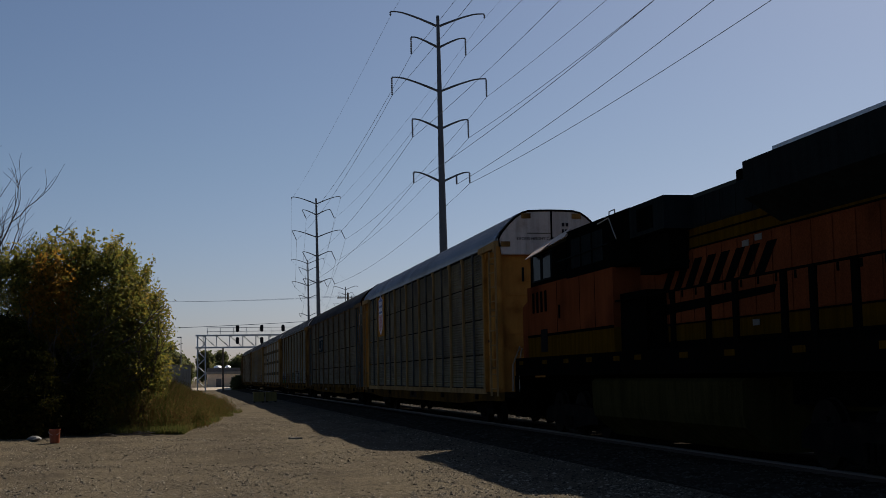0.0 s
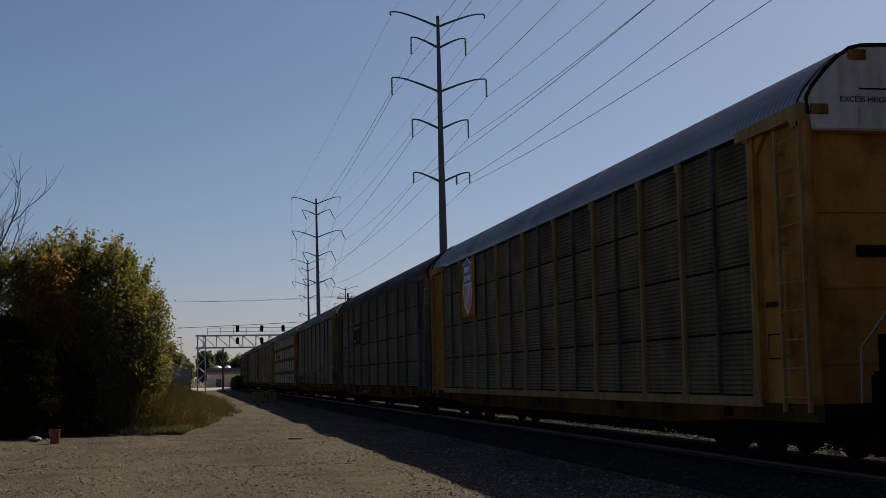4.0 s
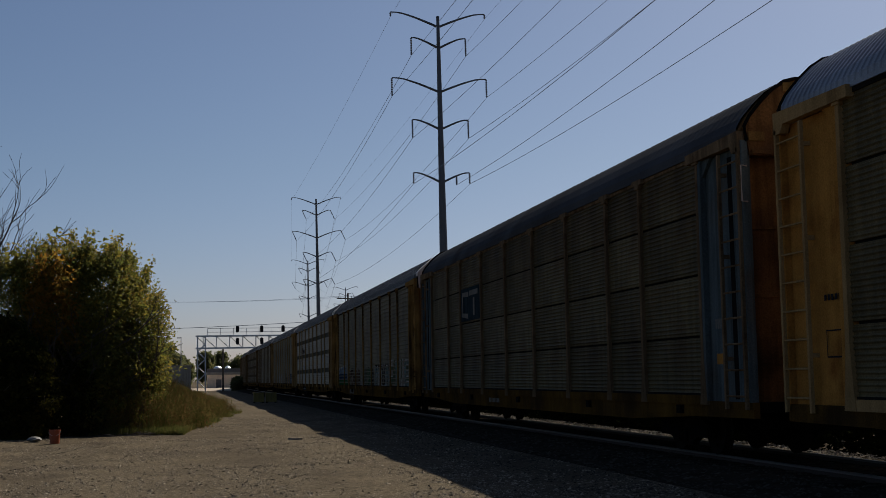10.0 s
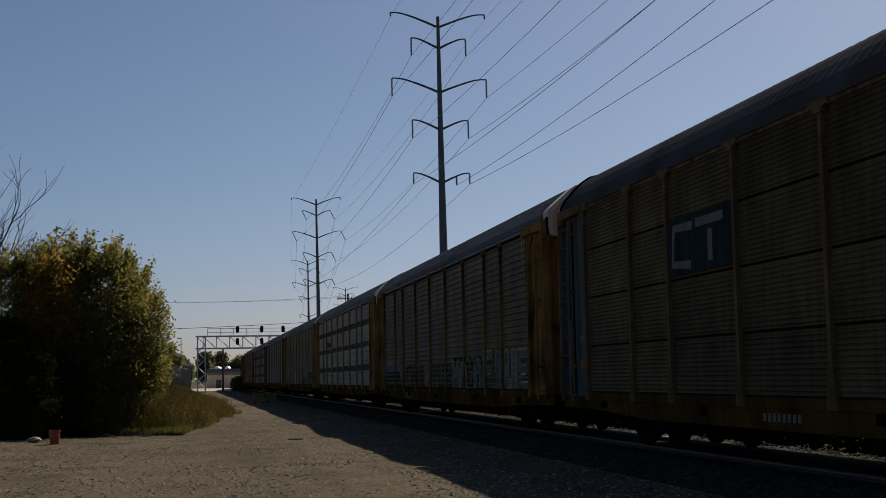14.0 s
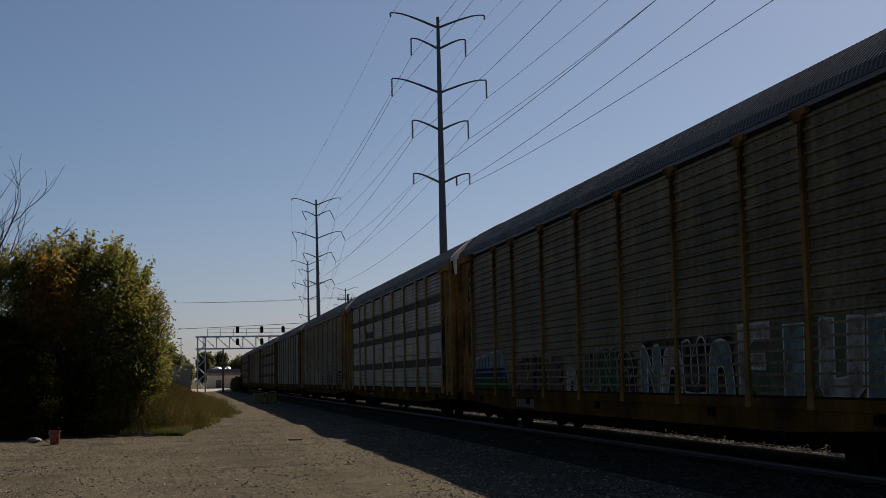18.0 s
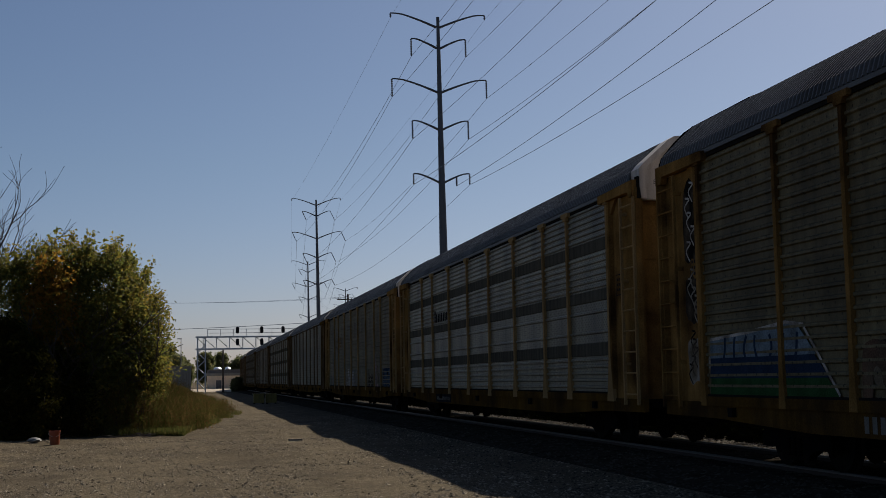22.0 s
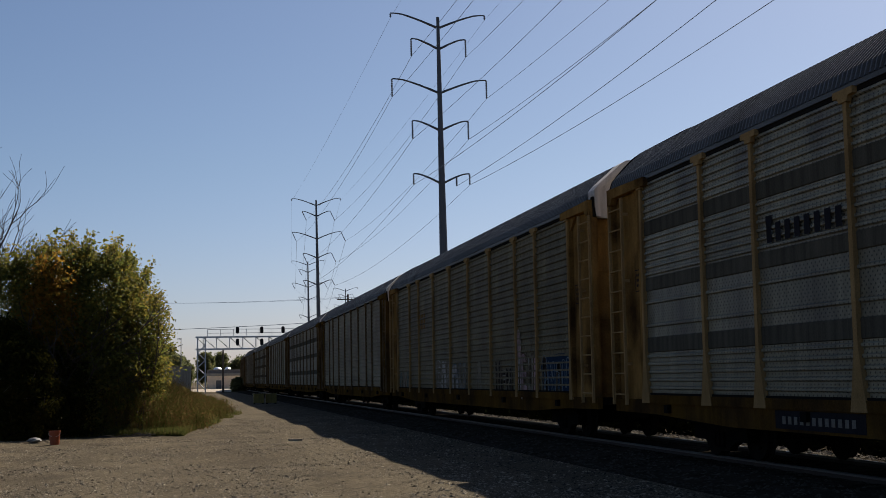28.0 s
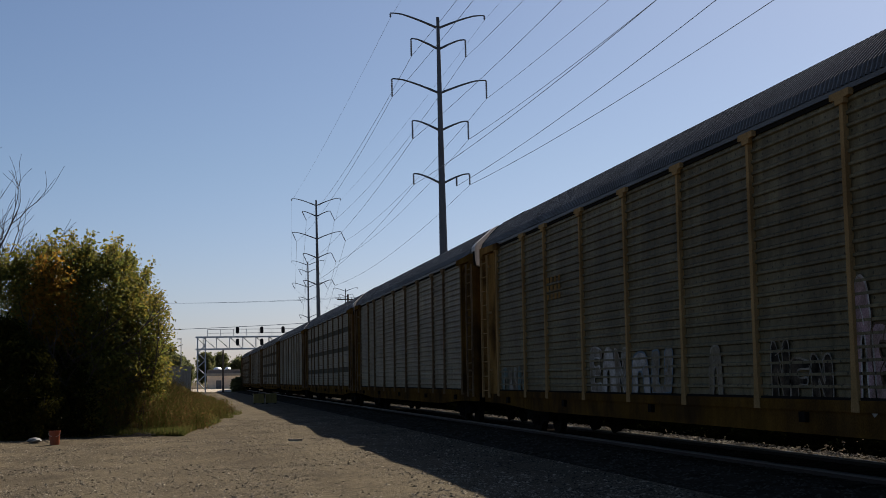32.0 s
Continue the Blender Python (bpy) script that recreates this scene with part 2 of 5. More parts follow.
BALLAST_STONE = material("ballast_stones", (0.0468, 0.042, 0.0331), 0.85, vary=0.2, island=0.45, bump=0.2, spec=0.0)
GROUND = material("gravel_lot", (0.1, 0.081, 0.054), 0.95, vary=0.6, scale=11.0, fine=55.0, bump=0.9, tint=(0.062, 0.049, 0.034),
                  tint_scale=0.5, tint_at=(0.42, 0.7), spec=0.03)
STONES = material("loose_stones", (0.165, 0.14, 0.105), 0.85, vary=0.2, island=0.8, bump=0.2, spec=0.03)
DRY_GRASS = leaf_material("dry_weeds", [(0.33, (0.075, 0.1, 0.022)), (0.46, (0.14, 0.125, 0.04)), (0.6, (0.19, 0.115, 0.045)), (0.76, (0.24, 0.165, 0.08))], 0.5, 0.0)
GRASS = leaf_material("lot_grass", [(0.3, (0.05, 0.07, 0.018)), (0.5, (0.1, 0.1, 0.03)), (0.7, (0.17, 0.13, 0.055))], 0.5, 0.0)
LEAVES = leaf_material("autumn_leaves", [(0.34, (0.1, 0.12, 0.03)), (0.5, (0.18, 0.175, 0.036)), (0.64, (0.25, 0.205, 0.04)),
                                         (0.78, (0.29, 0.18, 0.035))], 0.6, 0.3)
LEAVES_ORANGE = leaf_material("orange_leaves", [(0.32, (0.1, 0.09, 0.015)), (0.47, (0.24, 0.15, 0.025)), (0.65, (0.36, 0.17, 0.025))], 0.65)
# Leaf colours darkened for shade at the left and foot of the thicket.
LEAVES_SHADE = leaf_material("shade_dark_leaves", [(0.32, (0.015, 0.018, 0.005)), (0.55, (0.032, 0.031, 0.007)), (0.75, (0.06, 0.045, 0.009))], 0.2, 0.0)
LEAVES_FAR = leaf_material("far_leaves", [(0.35, (0.085, 0.1, 0.045)), (0.6, (0.15, 0.155, 0.07)), (0.75, (0.2, 0.17, 0.07))], 0.6)
# Brush leaves coloured near black for their backlit, shaded side.
LEAVES_DARK = leaf_material("backlit_dark_brush", [(0.3, (0.005, 0.008, 0.003)), (0.7, (0.012, 0.014, 0.006))], 0.02, 0.0)
SKYLIGHT = material("bright_dome_metal", (0.95, 0.95, 0.95), 0.42, 0.85, vary=0.05)
BARK = material("bark", (0.08, 0.064, 0.052), 0.9, vary=0.35, scale=3.0, streak=0.3, bump=0.4)
SHED_GREY = material("shed_corrugated", (0.26, 0.245, 0.21), 0.6, 0.3, vary=0.15, scale=0.8, streak=0.25)
WALL_TAN = material("tan_block_wall", (0.75, 0.6, 0.44), 0.85, vary=0.15, scale=1.0, spec=0.2)
WALL_DARK = material("dark_cladding", (0.13, 0.12, 0.115), 0.8, vary=0.2)
CONCRETE = material("concrete_pad", (0.375, 0.315, 0.247), 0.9, vary=0.15, scale=0.5, spec=0.2)
BOX_YELLOW = material("yellow_box_paint", (0.154, 0.119, 0.0175), 0.6, vary=0.25, scale=2.0, streak=0.3)
BUCKET_ORANGE = material("orange_plastic", (0.231, 0.042, 0.0105), 0.45, vary=0.12, scale=4.0)
BAG_WHITE = material("white_plastic", (0.16, 0.16, 0.148), 0.5, vary=0.15)
CAB_GLASS = bpy.data.materials.new("cab_glass")
CAB_GLASS.use_nodes = True
_g = CAB_GLASS.node_tree.nodes["Principled BSDF"]
_g.inputs["Base Color"].default_value, _g.inputs["Roughness"].default_value = (0.01, 0.012, 0.014, 1), 0.12
_g.inputs["Specular IOR Level"].default_value = 0.01


# ---- mesh tools ----
class Geo:
    """Vertices and faces gathered for one mesh."""

    def __init__(self):
        self.v, self.f = [], []

    def add(self, verts, faces):
        k = len(self.v)
        self.v += [tuple(p) for p in verts]
        self.f += [tuple(i + k for i in q) for q in faces]
        return self

    def box(self, x0, x1, y0, y1, z0, z1, c=0.0):
        """A box whose long edges along y are chamfered by c."""
        if c:
            ring = [(x0 + c, z0), (x1 - c, z0), (x1, z0 + c), (x1, z1 - c), (x1 - c, z1), (x0 + c, z1), (x0, z1 - c), (x0, z0 + c)]
            return self.loft([[(x, y0, z) for x, z in ring], [(x, y1, z) for x, z in ring]])
        p = [(x, y, z) for z in (z0, z1) for y in (y0, y1) for x in (x0, x1)]
        return self.add(p, [(0, 2, 3, 1), (4, 5, 7, 6), (0, 1, 5, 4), (2, 6, 7, 3), (0, 4, 6, 2), (1, 3, 7, 5)])

    def loft(self, rings, cap=True, closed=True):
        n = len(rings[0])
        verts = [p for r in rings for p in r]
        faces = []
        for k in range(len(rings) - 1):
            for i in range(n if closed else n - 1):
                j = (i + 1) % n
                faces.append((k * n + i, k * n + j, (k + 1) * n + j, (k + 1) * n + i))
        if cap and closed:
            faces.append(tuple(range(n))[::-1])
            faces.append(tuple(range((len(rings) - 1) * n, len(rings) * n)))
        return self.add(verts, faces)

    def tube(self, path, r, n=6, r1=None):
        """A round bar along a path of points, tapering from r to r1."""
        path = [Vector(p) for p in path]
        r1 = r if r1 is None else r1
        rings = []
        for i, p in enumerate(path):
            way = (path[min(i + 1, len(path) - 1)] - path[max(i - 1, 0)]).normalized()
            side = way.cross(Vector((0, 0, 1)))
            side = Vector((1, 0, 0)) if side.length < 1e-3 else side.normalized()
            up = side.cross(way)
            rad = r + (r1 - r) * i / max(1, len(path) - 1)
            rings.append([p + rad * (math.cos(a) * side + math.sin(a) * up) for a in (2 * math.pi * k / n for k in range(n))])
        return self.loft(rings)

    def plate(self, outline, x, t):
        """A flat sheet of outline (y, z) lying at x, t thick towards -x."""
        n = len(outline)
        return self.add([(x, y, z) for y, z in outline] + [(x - t, y, z) for y, z in outline],
                        [tuple(range(n)), tuple(range(2 * n - 1, n - 1, -1))] +
                        [(i, i + n, (i + 1) % n + n, (i + 1) % n) for i in range(n)])

    def stroke(self, path, width, x, t=0.004):
        """A flat painted line of (y, z) points lying at x."""
        pts = [p for k, p in enumerate(path) if k == 0 or math.dist(p, path[k - 1]) > 1e-4]
        rings = []
        for k, (y, z) in enumerate(pts):
            (ya, za), (yb, zb) = pts[max(k - 1, 0)], pts[min(k + 1, len(pts) - 1)]
            l = math.hypot(yb - ya, zb - za) or 1.0
            a, b = -(zb - za) / l * width * 0.5, (yb - ya) / l * width * 0.5
            rings.append([(x, y - a, z - b), (x, y + a, z + b), (x - t, y + a, z + b), (x - t, y - a, z - b)])
        return self.loft(rings)

    def mesh(self, name, mat, smooth=False):
        me = bpy.data.meshes.new(name)
        me.from_pydata(self.v, [], self.f)
        me.materials.append(mat)
        if smooth:
            me.polygons.foreach_set("use_smooth", [True] * len(me.polygons))
        me.update()
        return me


def part(name, geo, mat, parent, label="", at=None, smooth=False):
    """Links geometry as ONE mesh object under a thing or a part. geo may be a mesh that is shared."""
    me = geo.mesh(name, mat, smooth) if isinstance(geo, Geo) else geo
    ob = new(name, me)
    ob.parent = parent
    if at is not None:
        ob.matrix_basis = at
    return tagged(ob, label)


def thing(name, label, category, group="", at=None):
    ob = new(name)
    ob.empty_display_size = 0.3
    if at is not None:
        ob.matrix_basis = at
    return tagged(ob, label, category, group)


def solo(name, geo, mat, label, category="", group="", kind="", at=None, smooth=False):
    ob = new(name, geo.mesh(name, mat, smooth) if isinstance(geo, Geo) else geo)
    if at is not None:
        ob.matrix_basis = at
    return tagged(ob, label, category, group, kind)


# ---- the line of the track ----
TRACK_X, RAIL_Z = 9.84, 0.22
BEND_AT, BEND_R = 205.0, 600.0


def on_track(s, off=0.0):
    """The place (x, y) and heading at s metres along the track, off metres to its right."""
    if s <= BEND_AT:
        return TRACK_X + off, s, 0.0
    a = (s - BEND_AT) / BEND_R
    return TRACK_X + BEND_R - (BEND_R - off) * math.cos(a), BEND_AT + (BEND_R - off) * math.sin(a), -a


# ---- ground ----
def height_at(x, y):
    """Uneven lot: low humps and wheel ruts, dead level near the track."""
    calm = min(1.0, max(0.0, (6.6 - x) / 3.0)) * min(1.0, max(0.0, (150 - y) / 60.0)) if y > 0 else 0.0
    rut = 0.015 * math.sin(1.9 * x - 0.05 * y + 2 * noise.noise((x * 0.1, y * 0.06, 3.0)))
    return calm * (0.09 * noise.noise((x * 0.22, y * 0.16, 0.0)) + 0.02 * noise.noise((x * 0.9, y * 0.7, 5.0)) + 0.006 * noise.noise((x * 2.3, y * 1.6, 8.0)) + 0.6 * rut)


def make_ground():
    g = Geo()
    xs = sorted({-3000, -1200, -500, -200, -90, -50, 60, 120, 300, 900, 3000, *[-30 + 1.0 * i for i in range(22)],
                 *[-8 + 0.2 * i for i in range(80)], 8.6, 9.5, 10.5, 12, 14, 18, 25, 40})
    ys = sorted({-3000, -800, -200, -60, -20, 0, 6, 150, 170, 200, 240, 300, 400, 600, 1000, 1800, 3500,
                 *[12 + 0.2 * i for i in range(160)], *[44.3 + 0.4 * i for i in range(40)], *[60 + 1.5 * i for i in range(60)]})
    verts = [(x, y, height_at(x, y)) for y in ys for x in xs]
    n = len(xs)
    faces = [(j * n + i, j * n + i + 1, (j + 1) * n + i + 1, (j + 1) * n + i) for j in range(len(ys) - 1) for i in range(n - 1)]
    g.add(verts, faces)
    solo("ground", g, GROUND, "sunlit dusty gravel lot with ruts and loose stones", kind="structure", smooth=True)


def stone_geo(rng, n, place, sizes):
    """n rough stones (squashed octahedra turned at random)."""
    g = Geo()
    for _ in range(n):
        x, y, z = place()
        r = sizes()
        a, sx, sy, sz = rng.uniform(0, 6.28), rng.uniform(0.7, 1.3), rng.uniform(0.7, 1.3), rng.uniform(0.25, 0.55)
        c, s = math.cos(a), math.sin(a)
        pts = []
        for dx, dy, dz in ((1, 0, -0.4), (0, 1, -0.4), (-1, 0, -0.4), (0, -1, -0.4), (0.2, 0.1, 1)):
            dx, dy, dz = dx * sx * r * rng.uniform(0.8, 1.2), dy * sy * r, dz * sz * r
            pts.append((x + c * dx - s * dy, y + s * dx + c * dy, z + dz * 1.0 + r * 0.12))
        g.add(pts[:5], [(0, 1, 4), (1, 2, 4), (2, 3, 4), (3, 0, 4)])
    return g


def make_stones():
    rng = random.Random(5)

    def lot():
        while True:
            y = 13 + 50 * rng.random() ** 1.6
            x = rng.uniform(-0.3 * y, 7.0)
            if rng.random() < 0.55 + 0.9 * noise.noise((x * 0.55, y * 0.3, 2.0)) + 0.5 * noise.noise((x * 1.9, y * 1.1, 6.0)):
                return x, y, height_at(x, y)

    solo("gravel", stone_geo(rng, 130000, lot, lambda: 0.007 + 0.035 * rng.random() ** 10), STONES,
         "loose grey-brown stones scattered on the dusty lot", "gravel", kind="stuff")


def make_track():
    # ballast bed
    ring = [(-3.1, -0.03), (-1.75, 0.12), (1.75, 0.12), (3.2, -0.06), (3.2, -0.3), (-3.1, -0.3)]
    g = Geo()
    stops = [-120 + 10 * i for i in range(33)] + [BEND_AT + 6 * i for i in range(1, 45)]
    rings = []
    for s in stops:
        rings.append([(*on_track(s, o)[:2], z) for o, z in ring])
    g.loft(rings)
    bed = solo("ballast_bed", g, BALLAST, "crushed-stone ballast bed under the track, toned dark for shade", kind="structure")
    rng = random.Random(8)

    def bed_place():
        s = 8 + 95 * rng.random() ** 1.7
        o = rng.uniform(-2.8, 0.7)
        x, y, _ = on_track(s, o)
        z = 0.12 if abs(o) < 1.75 else max(0.0, 0.12 - (abs(o) - 1.75) * 0.105)
        return x, y, z

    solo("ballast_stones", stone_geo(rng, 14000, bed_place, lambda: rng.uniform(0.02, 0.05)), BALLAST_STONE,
         "loose ballast stones between the ties, toned dark for shade", "ballast", kind="stuff")
    # Far shoulder stones take the sunlit tone of the same ballast.
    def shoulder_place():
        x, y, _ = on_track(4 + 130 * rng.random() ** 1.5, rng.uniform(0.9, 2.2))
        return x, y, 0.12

    solo("shoulder_ballast", stone_geo(rng, 13000, shoulder_place, lambda: rng.uniform(0.02, 0.05)), LIT_PALE_STONE,
         "crushed stone beside the far rail, toned pale for sunlight", "ballast", kind="stuff")

    # Dark stones added to blend the bed edge into the train's shade.
    def shade_edge_place():
        s, o = 8 + 95 * rng.random() ** 1.7, -2.6 - 2.2 * rng.random() ** 2.0
        x, y, _ = on_track(s, o)
        return x, y, max(height_at(x, y), 0.02 if o > -2.9 else 0.0)

    solo("cinders", stone_geo(rng, 12000, shade_edge_place, lambda: rng.uniform(0.01, 0.028)), BALLAST_STONE,
         "dark stones added beside the track to deepen the train's shade", "cinders", kind="stuff")
    # rails: web with foot, and a bright head
    for off in (-0.7525, 0.7525):
        web, head = Geo(), Geo()
        for geo, ring in ((web, [(-0.07, 0.05), (0.07, 0.05), (0.07, 0.065), (0.012, 0.085), (0.012, 0.185), (-0.012, 0.185), (-0.012, 0.085), (-0.07, 0.065)]),
                          (head, [(-0.036, 0.185), (0.036, 0.185), (0.037, 0.21), (0.028, 0.22), (-0.028, 0.22), (-0.037, 0.21)])):
            geo.loft([[(*on_track(s, off + o)[:2], z) for o, z in ring] for s in stops])
        rail = solo("rail", web, RAIL_RUST, "rusty steel rail with a worn bright head", "rail", "rails of the track")
        part("rail_head", head, RAIL_STEEL, rail, "bright worn running surface")
    # ties
    tie = Geo().box(-1.3, 1.3, -0.115, 0.115, -0.1, 0.07).mesh("tie", TIE_WOOD)
    far = Geo()
    for k in range(520):
        s = -20 + 0.52 * k
        x, y, h = on_track(s)
        if 5 < s < 100:
            ob = part("tie", tie, None, bed, at=Matrix.Translation((x, y, 0.06)) @ Matrix.Rotation(h + rng.uniform(-0.02, 0.02), 4, "Z"))
        elif s > 0:
            c, q = math.cos(h), math.sin(h)
            far.add([(x + c * u - q * v, y + q * u + c * v, w) for u in (-1.3, 1.3) for v in (-0.115, 0.115) for w in (-0.05, 0.13)],
                    [(0, 2, 3, 1), (4, 5, 7, 6), (0, 1, 5, 4), (2, 6, 7, 3), (0, 4, 6, 2), (1, 3, 7, 5)])
    tagged(part("far_ties", far, TIE_WOOD, bed), kind="stuff")


# ---- power line ----
LEVELS = ((31.94, 33.12, 4.16, 0.35), (30.08, 30.91, 2.4, 1.5), (26.19, 27.34, 4.16, 1.55), (22.92, 23.71, 2.45, 1.55), (18.29, 19.1, 2.45, 0.9))


def make_pylon(x, y, turn, swing, lean=0.0, low=0.0, extra=1.3):
    """A tapered tubular steel pole with five pairs of upswept arms and hanging insulator strings."""
    top = thing("transmission_pole", "tall dark tubular steel power pole with upswept arms", "power pole", "poles of the power line",
                Matrix.Translation((x, y, low)) @ Matrix.Rotation(turn, 4, "Z") @ Matrix.Rotation(lean, 4, "Y"))
    shaft = Geo()
    shaft.loft([[(r * math.cos(a), r * math.sin(a), z) for a in (math.pi * k / 6 for k in range(12))]
                for z, r in ((-0.2, 0.5), (8, 0.4), (16, 0.31), (24, 0.225), (32.84, 0.14))])
    part("shaft", shaft, POLE_STEEL, top)
    part("foundation", Geo().loft([[(0.8 * math.cos(a), 0.8 * math.sin(a), z) for a in (math.pi * k / 8 for k in range(16))] for z in (-0.3, 0.3 - low)]), CONCRETE, top)
    tips = []
    for lev, (root, tip, half, drop) in enumerate(LEVELS):
        for side in (-1, 1):
            arm = Geo()
            pts = []
            for k in range(9):
                u = k / 8
                rise = (tip - root) * (0.55 * math.sin(u * math.pi * 0.5) + 0.45 * min(1.0, u * 1.25))
                pts.append((side * (0.15 + (half - 0.15) * u), 0, root + rise))
            arm.tube(pts, 0.11, 6, 0.055)
            a = part("arm", arm, POLE_STEEL, top)
            sw = swing * drop if drop > 0.5 else 0.0
            ins = Geo()
            n = max(2, int(drop / 0.15))
            for k in range(n):
                u0, u1 = k / n, (k + 0.6) / n
                p0 = Vector((side * half + sw * u0, 0, tip - 0.06 - drop * u0))
                p1 = Vector((side * half + sw * u1, 0, tip - 0.06 - drop * u1))
                ins.tube([p0, p1], 0.085, 6)
                ins.tube([p1, Vector((side * half + sw * (k + 1) / n, 0, tip - 0.06 - drop * (k + 1) / n))], 0.03, 4)
            part("insulator", ins, GLASS_DISC, a, "dark hanging insulator string")
            tips.append((side * half + sw, 0, tip - 0.06 - drop))
    if swing == 0.0:
        part("insulator", Geo().tube([(extra, 0, 18.85), (extra, 0, 18.05)], 0.08, 6), GLASS_DISC, top, "short dark insulator string")
        tips.append((extra, 0, 18.05))
    m = top.matrix_basis
    return [m @ Vector(p) for p in tips]


def wire(p, q, sag, r=0.02, label="thin dark aluminium power line wire sagging between poles", name="power_line_wire", group="wires of the power line"):
    pts = []
    for k in range(25):
        u = k / 24
        v = Vector(p).lerp(Vector(q), u)
        v.z -= 4 * sag * u * (1 - u)
        pts.append(v)
    solo(name, Geo().tube(pts, r, 4), WIRE_METAL, label, "wire", group)


def make_power_line():
    rows = [make_pylon(21.3, -3.5, 0, 0.0, radians(0.3), 0.3, -1.3), make_pylon(21.45, 110.0, 0.0, 0.0, radians(-0.45)),
            make_pylon(21.75, 223.5, -0.04, 0.45, radians(-0.8), -0.55), make_pylon(30.5, 341.0, -0.12, 0.5, radians(-0.5), -0.6),
            make_pylon(53.0, 452.0, -0.25, 0.5)]
    for a, b in zip(rows, rows[1:]):
        for k, (p, q) in enumerate(zip(a, b)):
            wire(p, q, 0.6 if k < 2 else 1.3, 0.011 if k < 2 else 0.02)


def make_utility_line():
    ends = []
    for x, y, h in ((20.15, 169.3, 12.6), (-48.0, 180.0, 15.6)):
        pole = thing("utility_pole", "weathered wooden utility pole with a crossarm", "utility pole", "wooden poles", Matrix.Translation((x, y, 0)))
        part("shaft", Geo().tube([(0, 0, -0.3), (0, 0, h)], 0.17, 8, 0.12), WOOD_POLE, pole)
        part("crossarm", Geo().box(-1.4, 1.4, -0.06, 0.06, h - 0.75, h - 0.62), WOOD_POLE, pole)
        for k in (-1.25, -0.5, 0.5, 1.25):
            part("pin_insulator", Geo().tube([(k, 0, h - 0.62), (k, 0, h - 0.4)], 0.05, 6), GLASS_DISC, pole)
        part("transformer", Geo().tube([(0.38, -0.25, h - 2.0), (0.38, -0.25, h - 1.1)], 0.28, 10), GALV, pole, "grey can transformer")
        ends.append((x, y, h))
    (x0, y0, h0), (x1, y1, h1) = ends
    for k, z in ((-1.25, -0.4), (1.25, -0.4)):
        wire((x0 + k, y0, h0 + z), (x1 + k, y1, h1 + z), 1.6, 0.013, "thin black utility wire", "utility_wire", "utility wires")
    wire((x0, y0, 9.2), (x1, y1, 8.6), 0.7, 0.03, "thick black telephone cable", "telephone_cable", "utility wires")
    wire((x0 - 1.2, y0, h0 - 0.4), (75, 160, 13.0), 1.2, 0.013, "thin black utility wire", "utility_wire", "utility wires")


# ---- signal bridge ----
def make_signal_bridge():
    y = 195.0
    b = thing("signal_bridge", "galvanised lattice signal bridge with walkway spanning the tracks", "signal bridge", at=Matrix.Translation((0, y, 0)))
    for x in (1.75, 20.6):
        leg = Geo()
        for dx in (-0.56, 0.56):
            for dy in (-0.5, 0.5):
                leg.box(x + dx - 0.09, x + dx + 0.09, dy - 0.09, dy + 0.09, -0.2, 8.1)
        for k in range(7):
            z0, z1 = 0.5 + k * 1.07, 0.5 + (k + 1) * 1.07
            for dy in (-0.5, 0.5):
                a, c = (-0.56, 0.56) if k % 2 else (0.56, -0.56)
                leg.tube([(x + a, dy, z0), (x + c, dy, z1)], 0.075, 4)
        part("leg", leg, GALV, b)
    for z in (6.35, 8.1):
        for dy in (-0.55, 0.55):
            part("chord", Geo().box(0.9, 21.5, dy - 0.09, dy + 0.09, z - 0.1, z + 0.1), GALV, b)
    for k in range(10):
        for dy in (-0.55, 0.55):
            x0 = 2.0 + k * 1.9
            part("brace", Geo().tube([(x0, dy, 8.1), (x0 + 1.9, dy, 6.35)], 0.05, 4).tube([(x0, dy, 8.1), (x0, dy, 6.35)], 0.05, 4), GALV, b)
    rail = Geo()
    for z in (8.65, 9.2):
        rail.tube([(2.6, -0.7, z), (21.2, -0.7, z)], 0.035, 4)
    for k in range(11):
        rail.tube([(2.6 + k * 1.86, -0.7, 8.1), (2.6 + k * 1.86, -0.7, 9.2)], 0.035, 4)
    part("walkway_railing", rail, GALV, b)
    for k, x in enumerate((6.9, 10.4, 13.5)):
        for j, z in enumerate((9.05, 7.3)):
            if j and k == 2:
                continue
            mast = part("signal_head", Geo().loft([[(x + 0.25 * math.copysign(abs(math.cos(a)) ** 0.6, math.cos(a)), -0.95 + yy, z + 0.5 * math.copysign(abs(math.sin(a)) ** 0.6, math.sin(a))) for a in (math.pi * i / 8 for i in range(16))] for yy in (-0.04, 0.04)]),
                        SIGNAL_BLACK, b, "black oval signal head")
            for dz in (-0.3, 0.0, 0.3):
                part("hood", Geo().tube([(x, -1.2, z + dz), (x, -0.95, z + dz)], 0.12, 8), SIGNAL_BLACK, mast)
            part("bracket", Geo().box(x - 0.04, x + 0.04, -0.95, -0.5, z - 0.05, z + 0.05), SIGNAL_BLACK, b)


